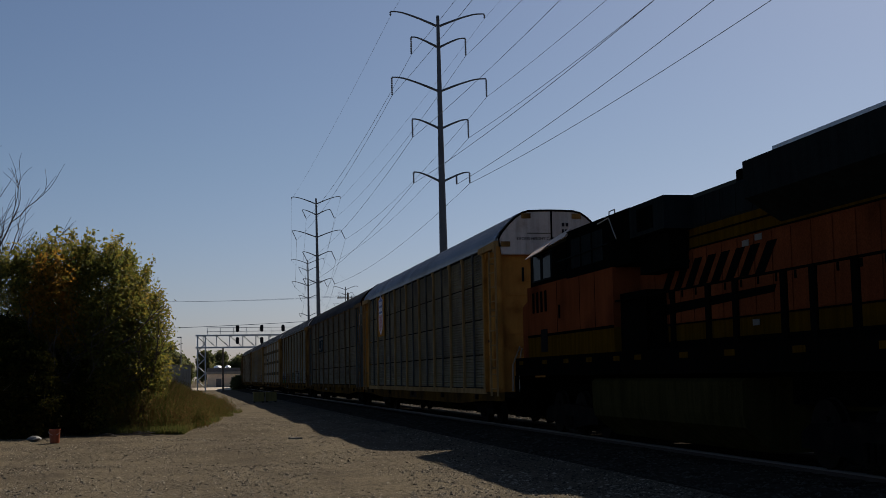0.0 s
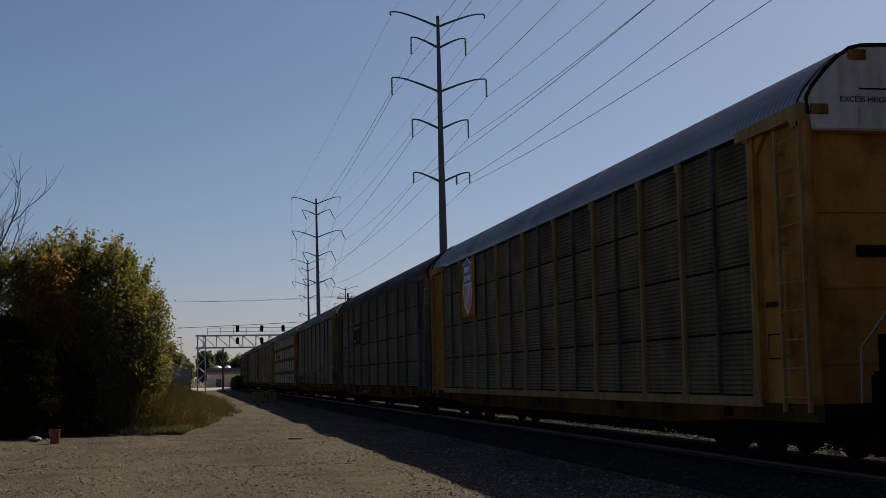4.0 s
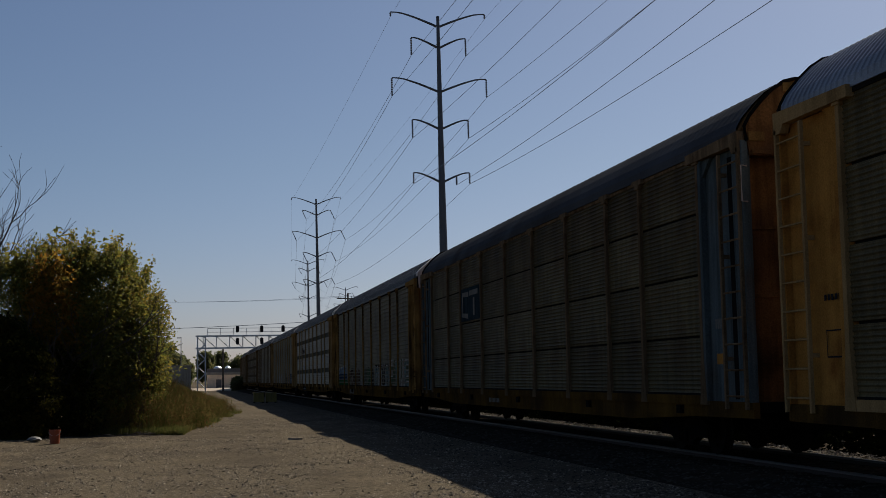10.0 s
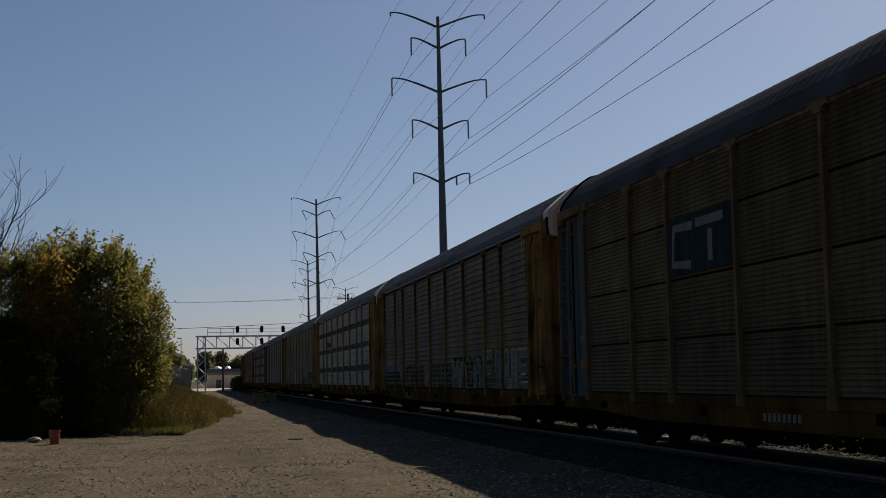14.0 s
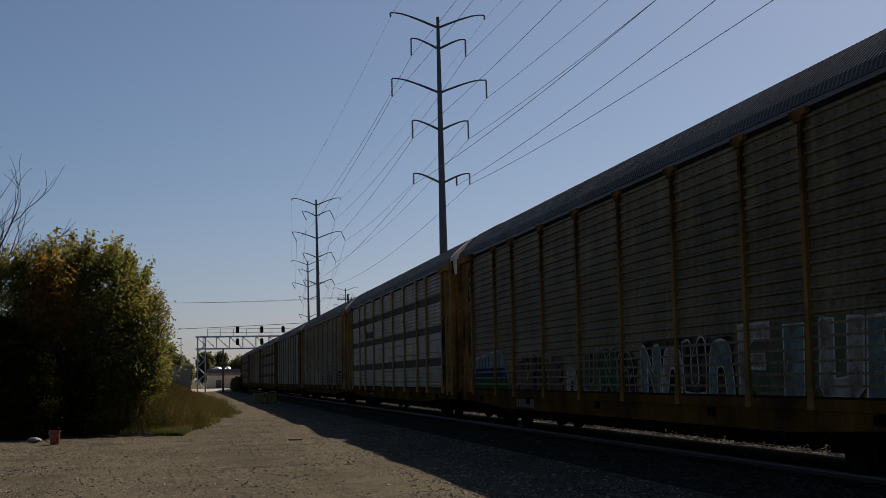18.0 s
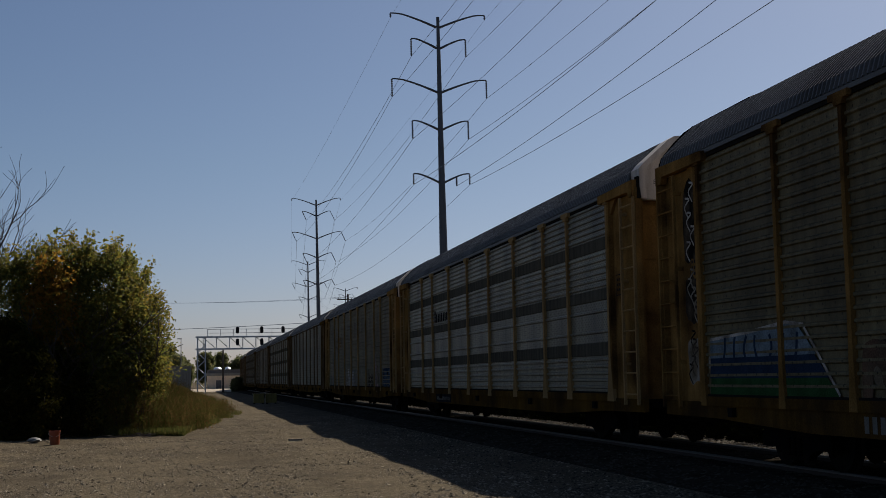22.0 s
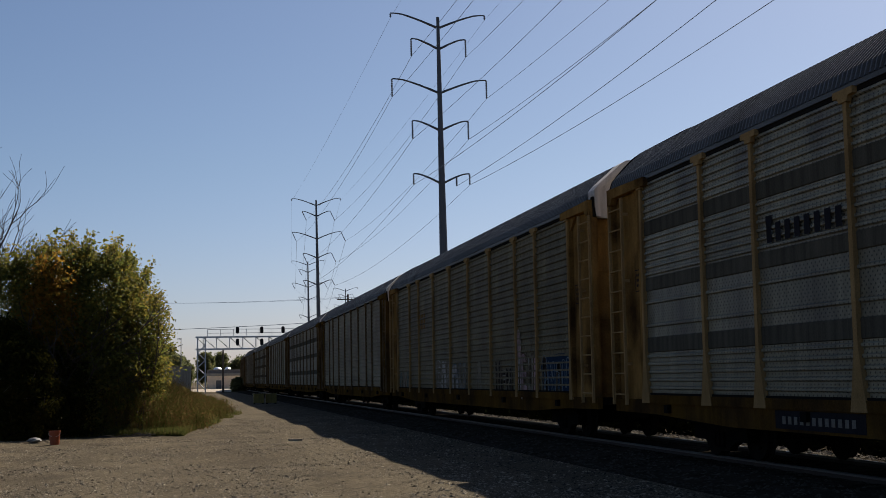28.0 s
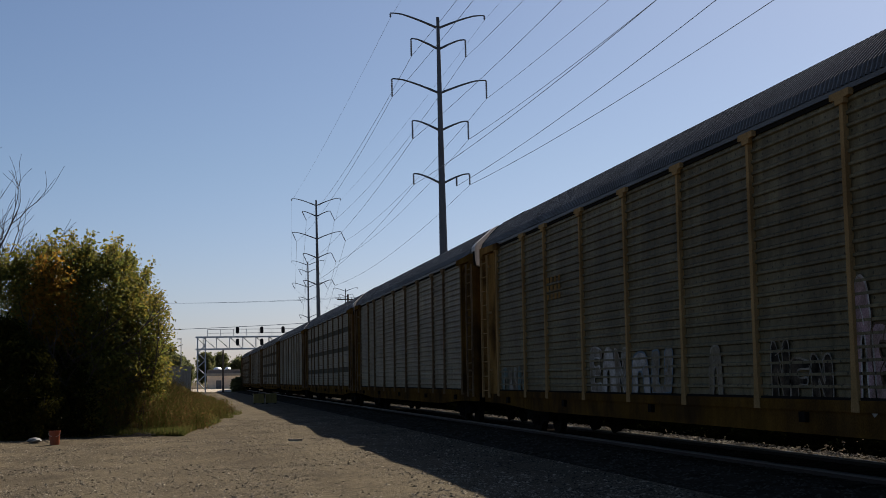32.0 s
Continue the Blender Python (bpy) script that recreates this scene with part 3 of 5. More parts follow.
# ---- plants ----
def branch(geo, rng, p, way, length, r, depth, tips, spread=0.6):
    """A limb of bent pieces that forks; its ends are gathered in tips."""
    pts = [p]
    for _ in range(4):
        way = (way + Vector((rng.gauss(0, 0.13), rng.gauss(0, 0.13), rng.gauss(0.03, 0.08)))).normalized()
        pts.append(pts[-1] + way * length / 4)
    geo.tube(pts, r, 5, r * 0.55)
    tips += pts[2:]
    if depth:
        for k in range(3 if depth > 1 else 4):
            q = pts[rng.choice((2, 3, 4))]
            w = (way + Vector((rng.gauss(0, spread), rng.gauss(0, spread), rng.gauss(0.1, spread * 0.6)))).normalized()
            branch(geo, rng, q, w, length * rng.uniform(0.55, 0.8), r * 0.5, depth - 1, tips, spread)


def leaf_geo(rng, centres, per, spread, size, droop=0.4, wide=0.27):
    """Clusters of small folded leaves round the given points."""
    g = Geo()
    for c in centres:
        for _ in range(per):
            o = Vector((rng.gauss(0, spread), rng.gauss(0, spread), rng.gauss(0, spread * 0.8)))
            p = c + o
            a = Vector((rng.gauss(0, 1), rng.gauss(0, 1), rng.gauss(-droop, 0.7))).normalized()
            b = a.cross(Vector((rng.gauss(0, 1), rng.gauss(0, 1), rng.gauss(0, 1)))).normalized()
            n = a.cross(b) * 0.18
            l = size * rng.uniform(0.6, 1.3)
            g.add([p, p + a * l * 0.5 + b * l * wide + n * l, p + a * l, p + a * l * 0.5 - b * l * wide + n * l], [(0, 1, 2), (0, 2, 3)])
    return g


def make_bush(x, y, h, w, seed, label, per=16, size=0.17, mat=None, stems=5, name="shrub", low=0.1, group="shrubs beside the lot", clumps=150, clump=0.2):
    """A many-stemmed shrub: stems and limbs, and a crown of leaf clusters with an uneven outline."""
    rng = random.Random(seed)
    top = thing(name, label, "shrub" if name == "shrub" else "tree", group, Matrix.Translation((x, y, height_at(x, y) - 0.05)))
    wood, tips = Geo(), []
    for k in range(stems):
        a = 6.28 * k / stems + rng.uniform(-0.4, 0.4)
        way = Vector((math.cos(a) * 0.35 * w / h * 2, math.sin(a) * 0.35 * w / h * 2, 1)).normalized()
        branch(wood, rng, Vector((0.2 * math.cos(a), 0.2 * math.sin(a), 0)), way, h * 0.42, 0.07 * h / 6, 2, tips)
    part("trunk", wood, BARK, top)
    centres = []
    while len(centres) < clumps:
        u, a, t = rng.random() ** 0.5, rng.uniform(0, 6.28), rng.random()
        z = low * h + (1 - low) * h * t
        belly = (math.sin(math.pi * min(1, 0.12 + 0.88 * t)) ** 0.45 if t < 0.55 else math.sqrt(max(0.0, 1 - ((t - 0.55) / 0.47) ** 2)))
        lump = 0.78 + 0.35 * noise.noise((math.cos(a) * 1.4 + seed, math.sin(a) * 1.4, t * 3.5))
        r = w * belly * lump * (0.35 + 0.65 * u)
        centres.append(Vector((r * math.cos(a), r * math.sin(a), z)))
    for p in tips:
        if p.z > low * h and rng.random() < 0.5 and p.z < h * 1.02 and math.hypot(p.x, p.y) < w:
            centres.append(p)
    crown = leaf_geo(rng, centres, per, clump * h / 6, size)
    # leafy shoots that stand out of the crown, each on a thin stem
    for _ in range(int(clumps * 0.05) if h > 4 else 0):
        c = max(rng.sample(centres, 9), key=lambda p: p.z + 0.45 * math.hypot(p.x, p.y))
        way = Vector((c.x * 0.25 + rng.gauss(0.05, 0.2), c.y * 0.15 + rng.gauss(0, 0.2), 1)).normalized()
        reach = rng.uniform(0.3, 0.85)
        part("shoot", Geo().tube([c, c + way * reach], 0.012, 4, 0.004), BARK, top)
        steps = [c + way * reach * k / 5 for k in range(1, 6)]
        tuft = leaf_geo(rng, steps, 7, 0.085, size * 1.25, 0.7)
        crown.add(tuft.v, tuft.f)
    part("crown", crown, mat or LEAVES, top)
    return top


def make_plants():
    make_bush(-2.8, 44.2, 5.8, 1.85, 11, "leafy shrub with yellow-green autumn leaves at the lot edge", 24, 0.12, clumps=800, low=0.22)
    make_bush(-4.1, 44.2, 6.15, 1.9, 17, "tall leafy shrub with green and yellow leaves", 24, 0.12, clumps=580, low=0.3)
    make_bush(-1.75, 44.8, 5.05, 1.3, 14, "yellowing shrub above dry weeds", 24, 0.12, clumps=560, low=0.22)
    make_bush(-5.7, 43.8, 5.5, 1.6, 13, "dense green shrub with a shaded foot", 24, 0.12, clumps=460, low=0.35)
    make_bush(-4.25, 42.9, 5.3, 0.95, 12, "leafy shrub turning orange among green ones", 24, 0.12, LEAVES_ORANGE, clumps=240, low=0.58)
    make_bush(-5.7, 41.8, 3.6, 1.8, 20, "dense shrub with leaves coloured dark for its own shade", 36, 0.11, LEAVES_SHADE, clumps=800, low=0.0)
    make_bush(-3.2, 43.5, 3.8, 1.2, 16, "olive shrub at the foot of the thicket", 20, 0.12, clumps=170, low=0.0)
    make_bush(-2.35, 44.0, 3.2, 1.1, 22, "yellow-green shrub at the foot of the thicket", 20, 0.115, clumps=170, low=0.0)
    make_bush(-3.95, 43.3, 2.7, 1.4, 24, "shrub coloured dark for shade, filling the foot of the thicket", 30, 0.11, LEAVES_SHADE, clumps=420, low=0.0)
    make_bush(-4.95, 40.9, 2.9, 1.5, 18, "shrub coloured dark for shade, overhanging the edge of the lot", 34, 0.11, LEAVES_SHADE, clumps=600, low=0.0)
    # bare tree behind
    rng = random.Random(21)
    bare = thing("bare_tree", "leafless tree with thin grey twigs behind the shrubs", "tree", at=Matrix.Translation((-9.3, 58.0, 0)))
    wood, tips = Geo(), []
    wood.tube([(0, 0, -0.2), (0.1, 0, 2.0), (0.2, 0, 3.6)], 0.18, 8, 0.12)
    for a, l in ((0.12, 3.9), (0.28, 3.5), (-0.25, 3.2), (0.45, 2.7), (-0.05, 3.7), (0.2, 3.1), (0.05, 3.3)):
        branch(wood, rng, Vector((0.2, 0, 3.4)), Vector((math.sin(a), rng.uniform(-0.2, 0.2), math.cos(a))), l, 0.09, 3, tips, 0.36)
    part("trunk", wood, BARK, bare)
    # weeds
    rng = random.Random(31)
    tufts, g = [], Geo()
    for _ in range(8000):
        y = rng.uniform(43, 125)
        x = -3.6 + (y - 43) * 0.02 + rng.random() ** 0.8 * (4.3 + min(1.0, (y - 43) / 18) * 1.4 - max(0, y - 75) * 0.035) * (0.8 + 0.45 * noise.noise((y * 0.2, 0, 9)))
        tall = (0.6 + 0.5 * noise.noise((x * 0.8, y * 0.35, 1))) * min(2.6, max(0.5, 1.3 - 0.6 * x))
        z0 = height_at(x, y)
        tufts.append(Vector((x, y, z0 + tall * rng.uniform(0.1, 0.85))))
        a, h = rng.uniform(0, 6.28), tall * rng.uniform(0.6, 1.25)
        g.tube([(x, y, z0 - 0.02), (x + 0.1 * h * math.cos(a), y + 0.1 * h * math.sin(a), z0 + h * 0.5), (x + 0.35 * h * math.cos(a), y + 0.35 * h * math.sin(a), z0 + h)], 0.008, 3, 0.003)
    leaves = leaf_geo(rng, tufts, 22, 0.16, 0.1, -0.9, 0.06)
    g.add(leaves.v, leaves.f)
    solo("weeds", g, DRY_GRASS, "dry tan, rusty and green weeds along the lot edge", "weeds", kind="stuff")
    grass = Geo()
    for _ in range(26000):
        y = 42.5 + 26 * rng.random() ** 1.7
        x = -2.6 + (y - 43) * 0.05 + rng.random() * (2.5 + (y - 43) * 0.06)
        if noise.noise((x * 0.9, y * 0.35, 4.0)) + 0.35 * rng.random() < -0.05 + 0.11 * max(0.0, x + 0.2):
            continue
        z0, a, h = height_at(x, y), rng.uniform(0, 6.28), rng.uniform(0.08, 0.3)
        c, q = math.cos(a), math.sin(a)
        grass.add([(x - 0.008 * q, y + 0.008 * c, z0), (x + 0.008 * q, y - 0.008 * c, z0), (x + 0.4 * h * c, y + 0.4 * h * q, z0 + h)], [(0, 1, 2)])
    solo("grass", grass, GRASS, "low green grass along the edge of the lot", "grass", kind="stuff")
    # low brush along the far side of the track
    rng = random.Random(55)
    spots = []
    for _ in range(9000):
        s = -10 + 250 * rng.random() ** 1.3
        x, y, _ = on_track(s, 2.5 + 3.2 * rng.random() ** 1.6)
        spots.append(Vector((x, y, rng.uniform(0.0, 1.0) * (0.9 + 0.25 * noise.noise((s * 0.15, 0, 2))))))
    solo("brush_strip", leaf_geo(rng, spots, 16, 0.2, 0.2), LEAVES_DARK, "low brush along the far side of the track, coloured near black for backlit shade", "brush", kind="stuff")
    # trees in the distance
    for k, (x, y, h, w) in enumerate(((-4.0, 250, 8.2, 3.4), (-1.2, 268, 6.0, 2.4), (-9, 262, 9.0, 4.5), (-17, 255, 9, 6), (12.5, 330, 7.6, 3.6), (19, 345, 9, 5.5), (4.2, 340, 8.6, 3.0), (8.2, 352, 8.8, 3.2),
                                      (7.7, 214, 2.3, 1.4), (-26, 240, 9, 6))):
        make_bush(x, y, h, w, 40 + k, "far leafy tree beyond the signal bridge" if h > 5 else "dark bush beside the track", 16, 0.6 if h > 5 else 0.3, LEAVES_FAR, 3,
                  "tree" if h > 5 else "shrub", 0.2 if h > 5 else 0.02, "trees in the distance", 200)
    rng = random.Random(77)
    woods = [Vector((x, 620 + rng.uniform(-25, 25), rng.uniform(1, 11) * (0.75 + 0.4 * noise.noise((x * 0.02, 0, 4))))) for x in (rng.uniform(-700, 900) for _ in range(2600))]
    solo("far_woods", leaf_geo(rng, woods, 5, 2.2, 2.2), LEAVES_FAR, "low line of woods along the horizon", "woods", kind="stuff")


# ---- buildings and clutter ----
def make_yard():
    y = 150.0
    shed = thing("equipment_shed", "grey ribbed metal equipment shed beside the lot", "shed", at=Matrix.Translation((-1.3, 153.0, 0)))
    for x0, x1, y0, y1 in ((-1.5, 1.5, 0, 0.06), (-1.5, 1.5, 3.94, 4.0), (-1.5, -1.44, 0.06, 3.94), (1.44, 1.5, 0.06, 3.94)):
        part("wall", Geo().box(x0, x1, y0, y1, -0.1, 3.35), SHED_GREY, shed)
    for k in range(12):
        part("rib", Geo().box(-1.45 + k * 0.25, -1.37 + k * 0.25, -0.03, 0.0, 0.05, 3.3), SHED_GREY, shed)
    part("roof", Geo().box(-1.6, 1.6, -0.1, 4.1, 3.35, 3.43), SHED_GREY, shed)
    # low commercial building across the road
    b = thing("commercial_building", "low tan building with two pale roof domes across the road", "building", at=Matrix.Translation((7.6, 300, 0)))
    part("wall", Geo().box(-3.6, 3.6, 0, 9, 0, 2.9), WALL_TAN, b)
    part("fascia", Geo().box(-3.8, 3.8, -0.3, 9.2, 2.9, 3.5), SHED_GREY, b, "grey fascia band")
    part("parapet", Geo().box(-3.6, 3.6, 0.3, 9.0, 3.5, 4.3), WALL_DARK, b, "dark parapet band")
    part("roller_door", Geo().box(-1.7, -0.5, -0.08, 0.02, 0, 1.9), WALL_DARK, b, "dark roller door")
    part("window", Geo().box(1.7, 3.0, -0.05, 0.02, 1.0, 2.2), CAB_GLASS, b)
    for x, r in ((-1.3, 0.95), (0.95, 0.7)):
        shell = [[(x + r * math.cos(a) * math.cos(e), 1.6 + 1.2 * math.sin(a) * math.cos(e), 4.3 + 0.6 * math.sin(e)) for a in (math.pi * i / 8 for i in range(16))] for e in (0.0, 0.4, 0.8, 1.15, 1.45)]
        part("roof_dome", Geo().loft(shell), SKYLIGHT, b, "bright white roof dome", smooth=True)
    solo("road_slab", Geo().box(-30, 40, 215, 299, -0.02, 0.03), CONCRETE, "pale concrete road crossing beyond the bridge", kind="structure")
    lamp = thing("street_lamp", "thin grey street lamp with a short arm", "street lamp", at=Matrix.Translation((-1.4, 235, 0)))
    part("pole", Geo().tube([(0, 0, -0.2), (0, 0, 9.2)], 0.1, 8, 0.06), POLE_STEEL, lamp)
    part("lamp_head", Geo().box(-0.7, 0.1, -0.12, 0.12, 9.1, 9.25), POLE_STEEL, lamp)
    post = thing("wooden_post", "dark wooden pole beside the crossing", "pole", at=Matrix.Translation((5.1, 205, 0)))
    part("shaft", Geo().tube([(0, 0, -0.3), (0, 0, 6.6)], 0.16, 8, 0.12), WOOD_POLE, post)
    # yellow boxes beside the track
    for k, x in enumerate((4.85, 5.75)):
        bx = thing("yellow_box", "weathered yellow steel equipment box beside the track", "equipment box", "yellow boxes", Matrix.Translation((x, 95.0 + 0.3 * k, 0)))
        part("body", Geo().box(-0.38, 0.38, -0.3, 0.3, 0.08, 0.68, 0.03), BOX_YELLOW, bx)
        part("lid", Geo().box(-0.41, 0.41, -0.33, 0.33, 0.68, 0.74), BOX_YELLOW, bx)
        for dx in (-0.3, 0.3):
            part("foot", Geo().box(dx - 0.05, dx + 0.05, -0.28, 0.28, -0.05, 0.08), BLACK_IRON, bx)
    # bucket and bag in front of the shrubs
    z = height_at(-3.62, 37.8)
    bk = thing("bucket", "orange plastic bucket standing in the shade of the shrubs", "bucket", at=Matrix.Translation((-3.62, 37.8, z)))
    shell = Geo()
    ring = lambda r, h: [(r * math.cos(a), r * math.sin(a), h) for a in (math.pi * i / 10 for i in range(20))]
    shell.loft([ring(0.125, 0.0), ring(0.15, 0.35), ring(0.16, 0.35), ring(0.16, 0.38), ring(0.145, 0.38), ring(0.118, 0.02)])
    part("shell", shell, BUCKET_ORANGE, bk, smooth=False)
    part("handle", Geo().tube([(0.16 * math.cos(a), 0.165 * math.sin(a) * 0.2 - 0.16, 0.34 - 0.12 * math.sin(a)) for a in (math.pi * i / 10 for i in range(11))], 0.005, 4), GALV, bk)
    rng = random.Random(3)
    bag = Geo()
    rings = []
    for k in range(6):
        t = k / 5
        rings.append([((0.2 * math.sin(math.pi * (0.1 + 0.8 * t))) * (0.8 + 0.4 * rng.random()) * math.cos(a), 0.14 * math.sin(math.pi * (0.1 + 0.8 * t)) * (0.8 + 0.4 * rng.random()) * math.sin(a), 0.16 * t) for a in (math.pi * i / 6 for i in range(12))])
    bag.loft(rings)
    solo("plastic_bag", bag, BAG_WHITE, "crumpled pale plastic bag on the ground", "bag", at=Matrix.Translation((-4.25, 38.6, height_at(-4.25, 38.6))))
    # brush and a flat stone lying on the lot
    rng = random.Random(9)
    twigs = Geo()
    for _ in range(18):
        x, y = rng.uniform(-3.0, -1.2), rng.uniform(41.2, 43.2)
        a, l = rng.uniform(-0.6, 0.6), rng.uniform(0.3, 0.8)
        z = height_at(x, y)
        twigs.tube([(x, y, z + 0.03), (x + l * 0.5 * math.cos(a), y + l * 0.5 * math.sin(a), z + rng.uniform(0.03, 0.15)), (x + l * math.cos(a), y + l * math.sin(a), z + rng.uniform(0.02, 0.12))], 0.01, 4)
    solo("brush_pile", twigs, BARK, "dry cut branches lying at the foot of the shrubs", "brush", kind="stuff")
    slab = Geo()
    slab.loft([[(0.22 * math.cos(a) * (0.8 + 0.3 * rng.random()), 0.1 * math.sin(a), z) for a in (math.pi * i / 5 for i in range(10))] for z in (-0.02, 0.05)])
    solo("flat_stone", slab, LIT_PALE_STONE, "pale flat stone lying on the gravel", "stone", at=Matrix.Translation((2.87, 36.4, height_at(2.87, 36.4))))


make_ground()
make_stones()
make_track()
make_power_line()
make_utility_line()
make_signal_bridge()
make_plants()
make_yard()


# ---- the train ----
POSTS = (-12.3, -9.4, -7.35, -4.4, -1.45, 1.45, 4.4, 7.35, 9.4, 12.3)
HALF, PITCH = 14.2, 29.48
PANEL_Z0, PANEL_Z1 = 0.97, 4.93
# roof outlines over one half of the width, from eave to ridge
ROUND_ROOF = ((-1.54, 5.06), (-1.53, 5.18), (-1.44, 5.34), (-1.24, 5.57), (-1.04, 5.76), (-0.84, 5.89), (-0.66, 5.935), (-0.35, 5.95), (0, 5.955))
BEVEL_ROOF = ((-1.55, 5.09), (-1.5, 5.24), (-1.2, 5.55), (-0.9, 5.83), (-0.7, 5.91), (-0.35, 5.95), (0, 5.97))
_cache = {}


def shared(key, build):
    if key not in _cache:
        _cache[key] = build()
    return _cache[key]


def ridged(width, rows):
    """A wall panel of the given width whose profile runs up through rows of (z, out)."""
    g = Geo()
    h = width / 2
    g.loft([[(-1.5 - o, y, z) for z, o in rows] + [(-1.475, y, rows[-1][0]), (-1.475, y, rows[0][0])] for y in (-h, h)])
    return g


def ridge_rows(z0, z1, step, out=0.034, wide=0.075):
    rows = [(z0, 0.0)]
    n = max(1, round((z1 - z0) / step))
    for k in range(n):
        c = z0 + (k + 0.5) * (z1 - z0) / n
        rows += [(c - wide * 0.5, 0.0), (c - wide * 0.25, out), (c + wide * 0.25, out), (c + wide * 0.5, 0.0)]
    return rows + [(z1, 0.0)]


def seam_rows(z0, z1):
    """Flat perforated sheet with shallow fine ribs and turned edges."""
    rows = [(z0 + 0.04, 0.0), (z0 + 0.045, 0.008)]
    n = 12
    for k in range(n):
        c = z0 + 0.06 + (k + 0.5) * (z1 - z0 - 0.1) / n
        rows += [(c - 0.025, 0.008), (c, 0.028), (c + 0.025, 0.008)]
    return rows + [(z1 - 0.03, 0.012), (z1 - 0.025, 0.0), (z1, 0.0)]


# kinds of side wall: rows of (z0, z1, profile, which material)
WALLS = {
    "sheet": [(0.98 + 1.02 * k, 0.98 + 1.02 * (k + 1), "seam", 0) for k in range(4)],
    "ridge": [(0.97 + 0.67 * k, 0.97 + 0.67 * (k + 1), 0.168, 0) for k in range(6)],
    "band": [(0.97, 1.82, 0.15, 0), (1.82, 2.1, 0, 1), (2.1, 2.95, 0.4, 0), (2.95, 3.2, 0, 1), (3.2, 3.98, 0.13, 0), (3.98, 4.25, 0, 1), (4.25, 4.99, 0.123, 0)],
}


def roof_mesh(mat, half_ring, rib, step, y0, y1):
    """Roof sheet with narrow cross ribs along its whole length, and an inner skin."""
    ring = list(half_ring) + [(-x, z) for x, z in half_ring[-2::-1]]
    rings = []
    n = round((y1 - y0) / step)
    for k in range(n):
        for u, o in ((0.0, 0.0), (0.45, 0.0), (0.6, rib), (0.85, rib)):
            yy = y0 + (y1 - y0) * (k + u) / n
            rings.append([(x * (1 + o * 0.5), yy, z + o * (0.3 if i in (0, len(ring) - 1) else 1.0)) for i, (x, z) in enumerate(ring)])
    g = Geo()
    g.loft(rings, cap=False, closed=False)
    inner = [[(x * 0.97, yy, z - 0.06) for x, z in ring] for yy in (y0, y1)]
    g.loft(inner, cap=False, closed=False)
    return g.mesh("roof", mat)


def wheelset(size):
    g = Geo()
    q = size / 0.42
    for sx in (-1, 1):
        prof = [(0.10, 0.0), (0.40, 0.02), (0.42, 0.02), (0.42, 0.12), (0.45, 0.14), (0.45, 0.165), (0.36, 0.15), (0.12, 0.13)]
        n = 20
        rings = []
        for k in range(n):
            a = 2 * math.pi * k / n
            rings.append([(sx * (0.83 - w), r * q * math.cos(a), r * q * math.sin(a)) for r, w in prof])
        m = len(prof)
        g.add([p for r in rings for p in r], [(k * m + i, ((k + 1) % n) * m + i, ((k + 1) % n) * m + i + 1, k * m + i + 1) for k in range(n) for i in range(m - 1)])
        # three bolt bosses that show the turning
        for k in range(3):
            a = 2.1 * k
            g.tube([(sx * 0.82, 0.26 * math.cos(a), 0.26 * math.sin(a)), (sx * 0.87, 0.26 * math.cos(a), 0.26 * math.sin(a))], 0.035, 5)
    g.tube([(-1.0, 0, 0), (1.0, 0, 0)], 0.085, 8)
    return g.mesh("wheelset", WHEEL_STEEL)


def frame_geo(span, r=0.42):
    """Cast side frame of a truck: pedestals over the axles, a sagging spring seat between."""
    g = Geo()
    for sx in (-1, 1):
        x0, x1 = sorted((sx * 0.95, sx * 1.08))
        h = span / 2
        out = [(-h - 0.25, 0.3), (-h - 0.25, 0.52), (-h + 0.05, 0.66), (-0.45, 0.72), (0.45, 0.72), (h - 0.05, 0.66), (h + 0.25, 0.52), (h + 0.25, 0.3),
               (h - 0.2, 0.3), (0.42, 0.2), (0.4, 0.14), (-0.4, 0.14), (-0.42, 0.2), (-h + 0.2, 0.3)]
        g.loft([[(x0, y, z) for y, z in out], [(x1, y, z) for y, z in out]])
        for k in (-0.18, 0.0, 0.18):
            g.tube([(sx * 1.09, k, 0.2), (sx * 1.09, k, 0.46)], 0.06, 6)
    g.box(-0.95, 0.95, -0.2, 0.2, 0.42, 0.62)
    return g


WHEELS = []


def make_truck(parent, y, span=1.73, axles=2, r=0.42):
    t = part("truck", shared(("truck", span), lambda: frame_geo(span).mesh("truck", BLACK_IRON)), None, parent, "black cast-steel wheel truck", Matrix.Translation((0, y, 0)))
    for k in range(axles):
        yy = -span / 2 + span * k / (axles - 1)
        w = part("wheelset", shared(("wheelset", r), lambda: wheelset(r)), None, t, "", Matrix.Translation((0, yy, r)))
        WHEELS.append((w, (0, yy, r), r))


def blob(rng, y0, y1, z0, z1, n=9, rough=0.22):
    """An uneven painted outline filling a patch."""
    out = []
    for k in range(n * 2):
        a = 2 * math.pi * k / (n * 2)
        c, s = math.cos(a), math.sin(a)
        k4 = 1 / max(abs(c), abs(s)) ** 0.75
        q = 1 - rough * rng.random()
        out.append(((y0 + y1) / 2 + (y1 - y0) / 2 * c * k4 * q, (z0 + z1) / 2 + (z1 - z0) / 2 * s * k4 * q))
    return out


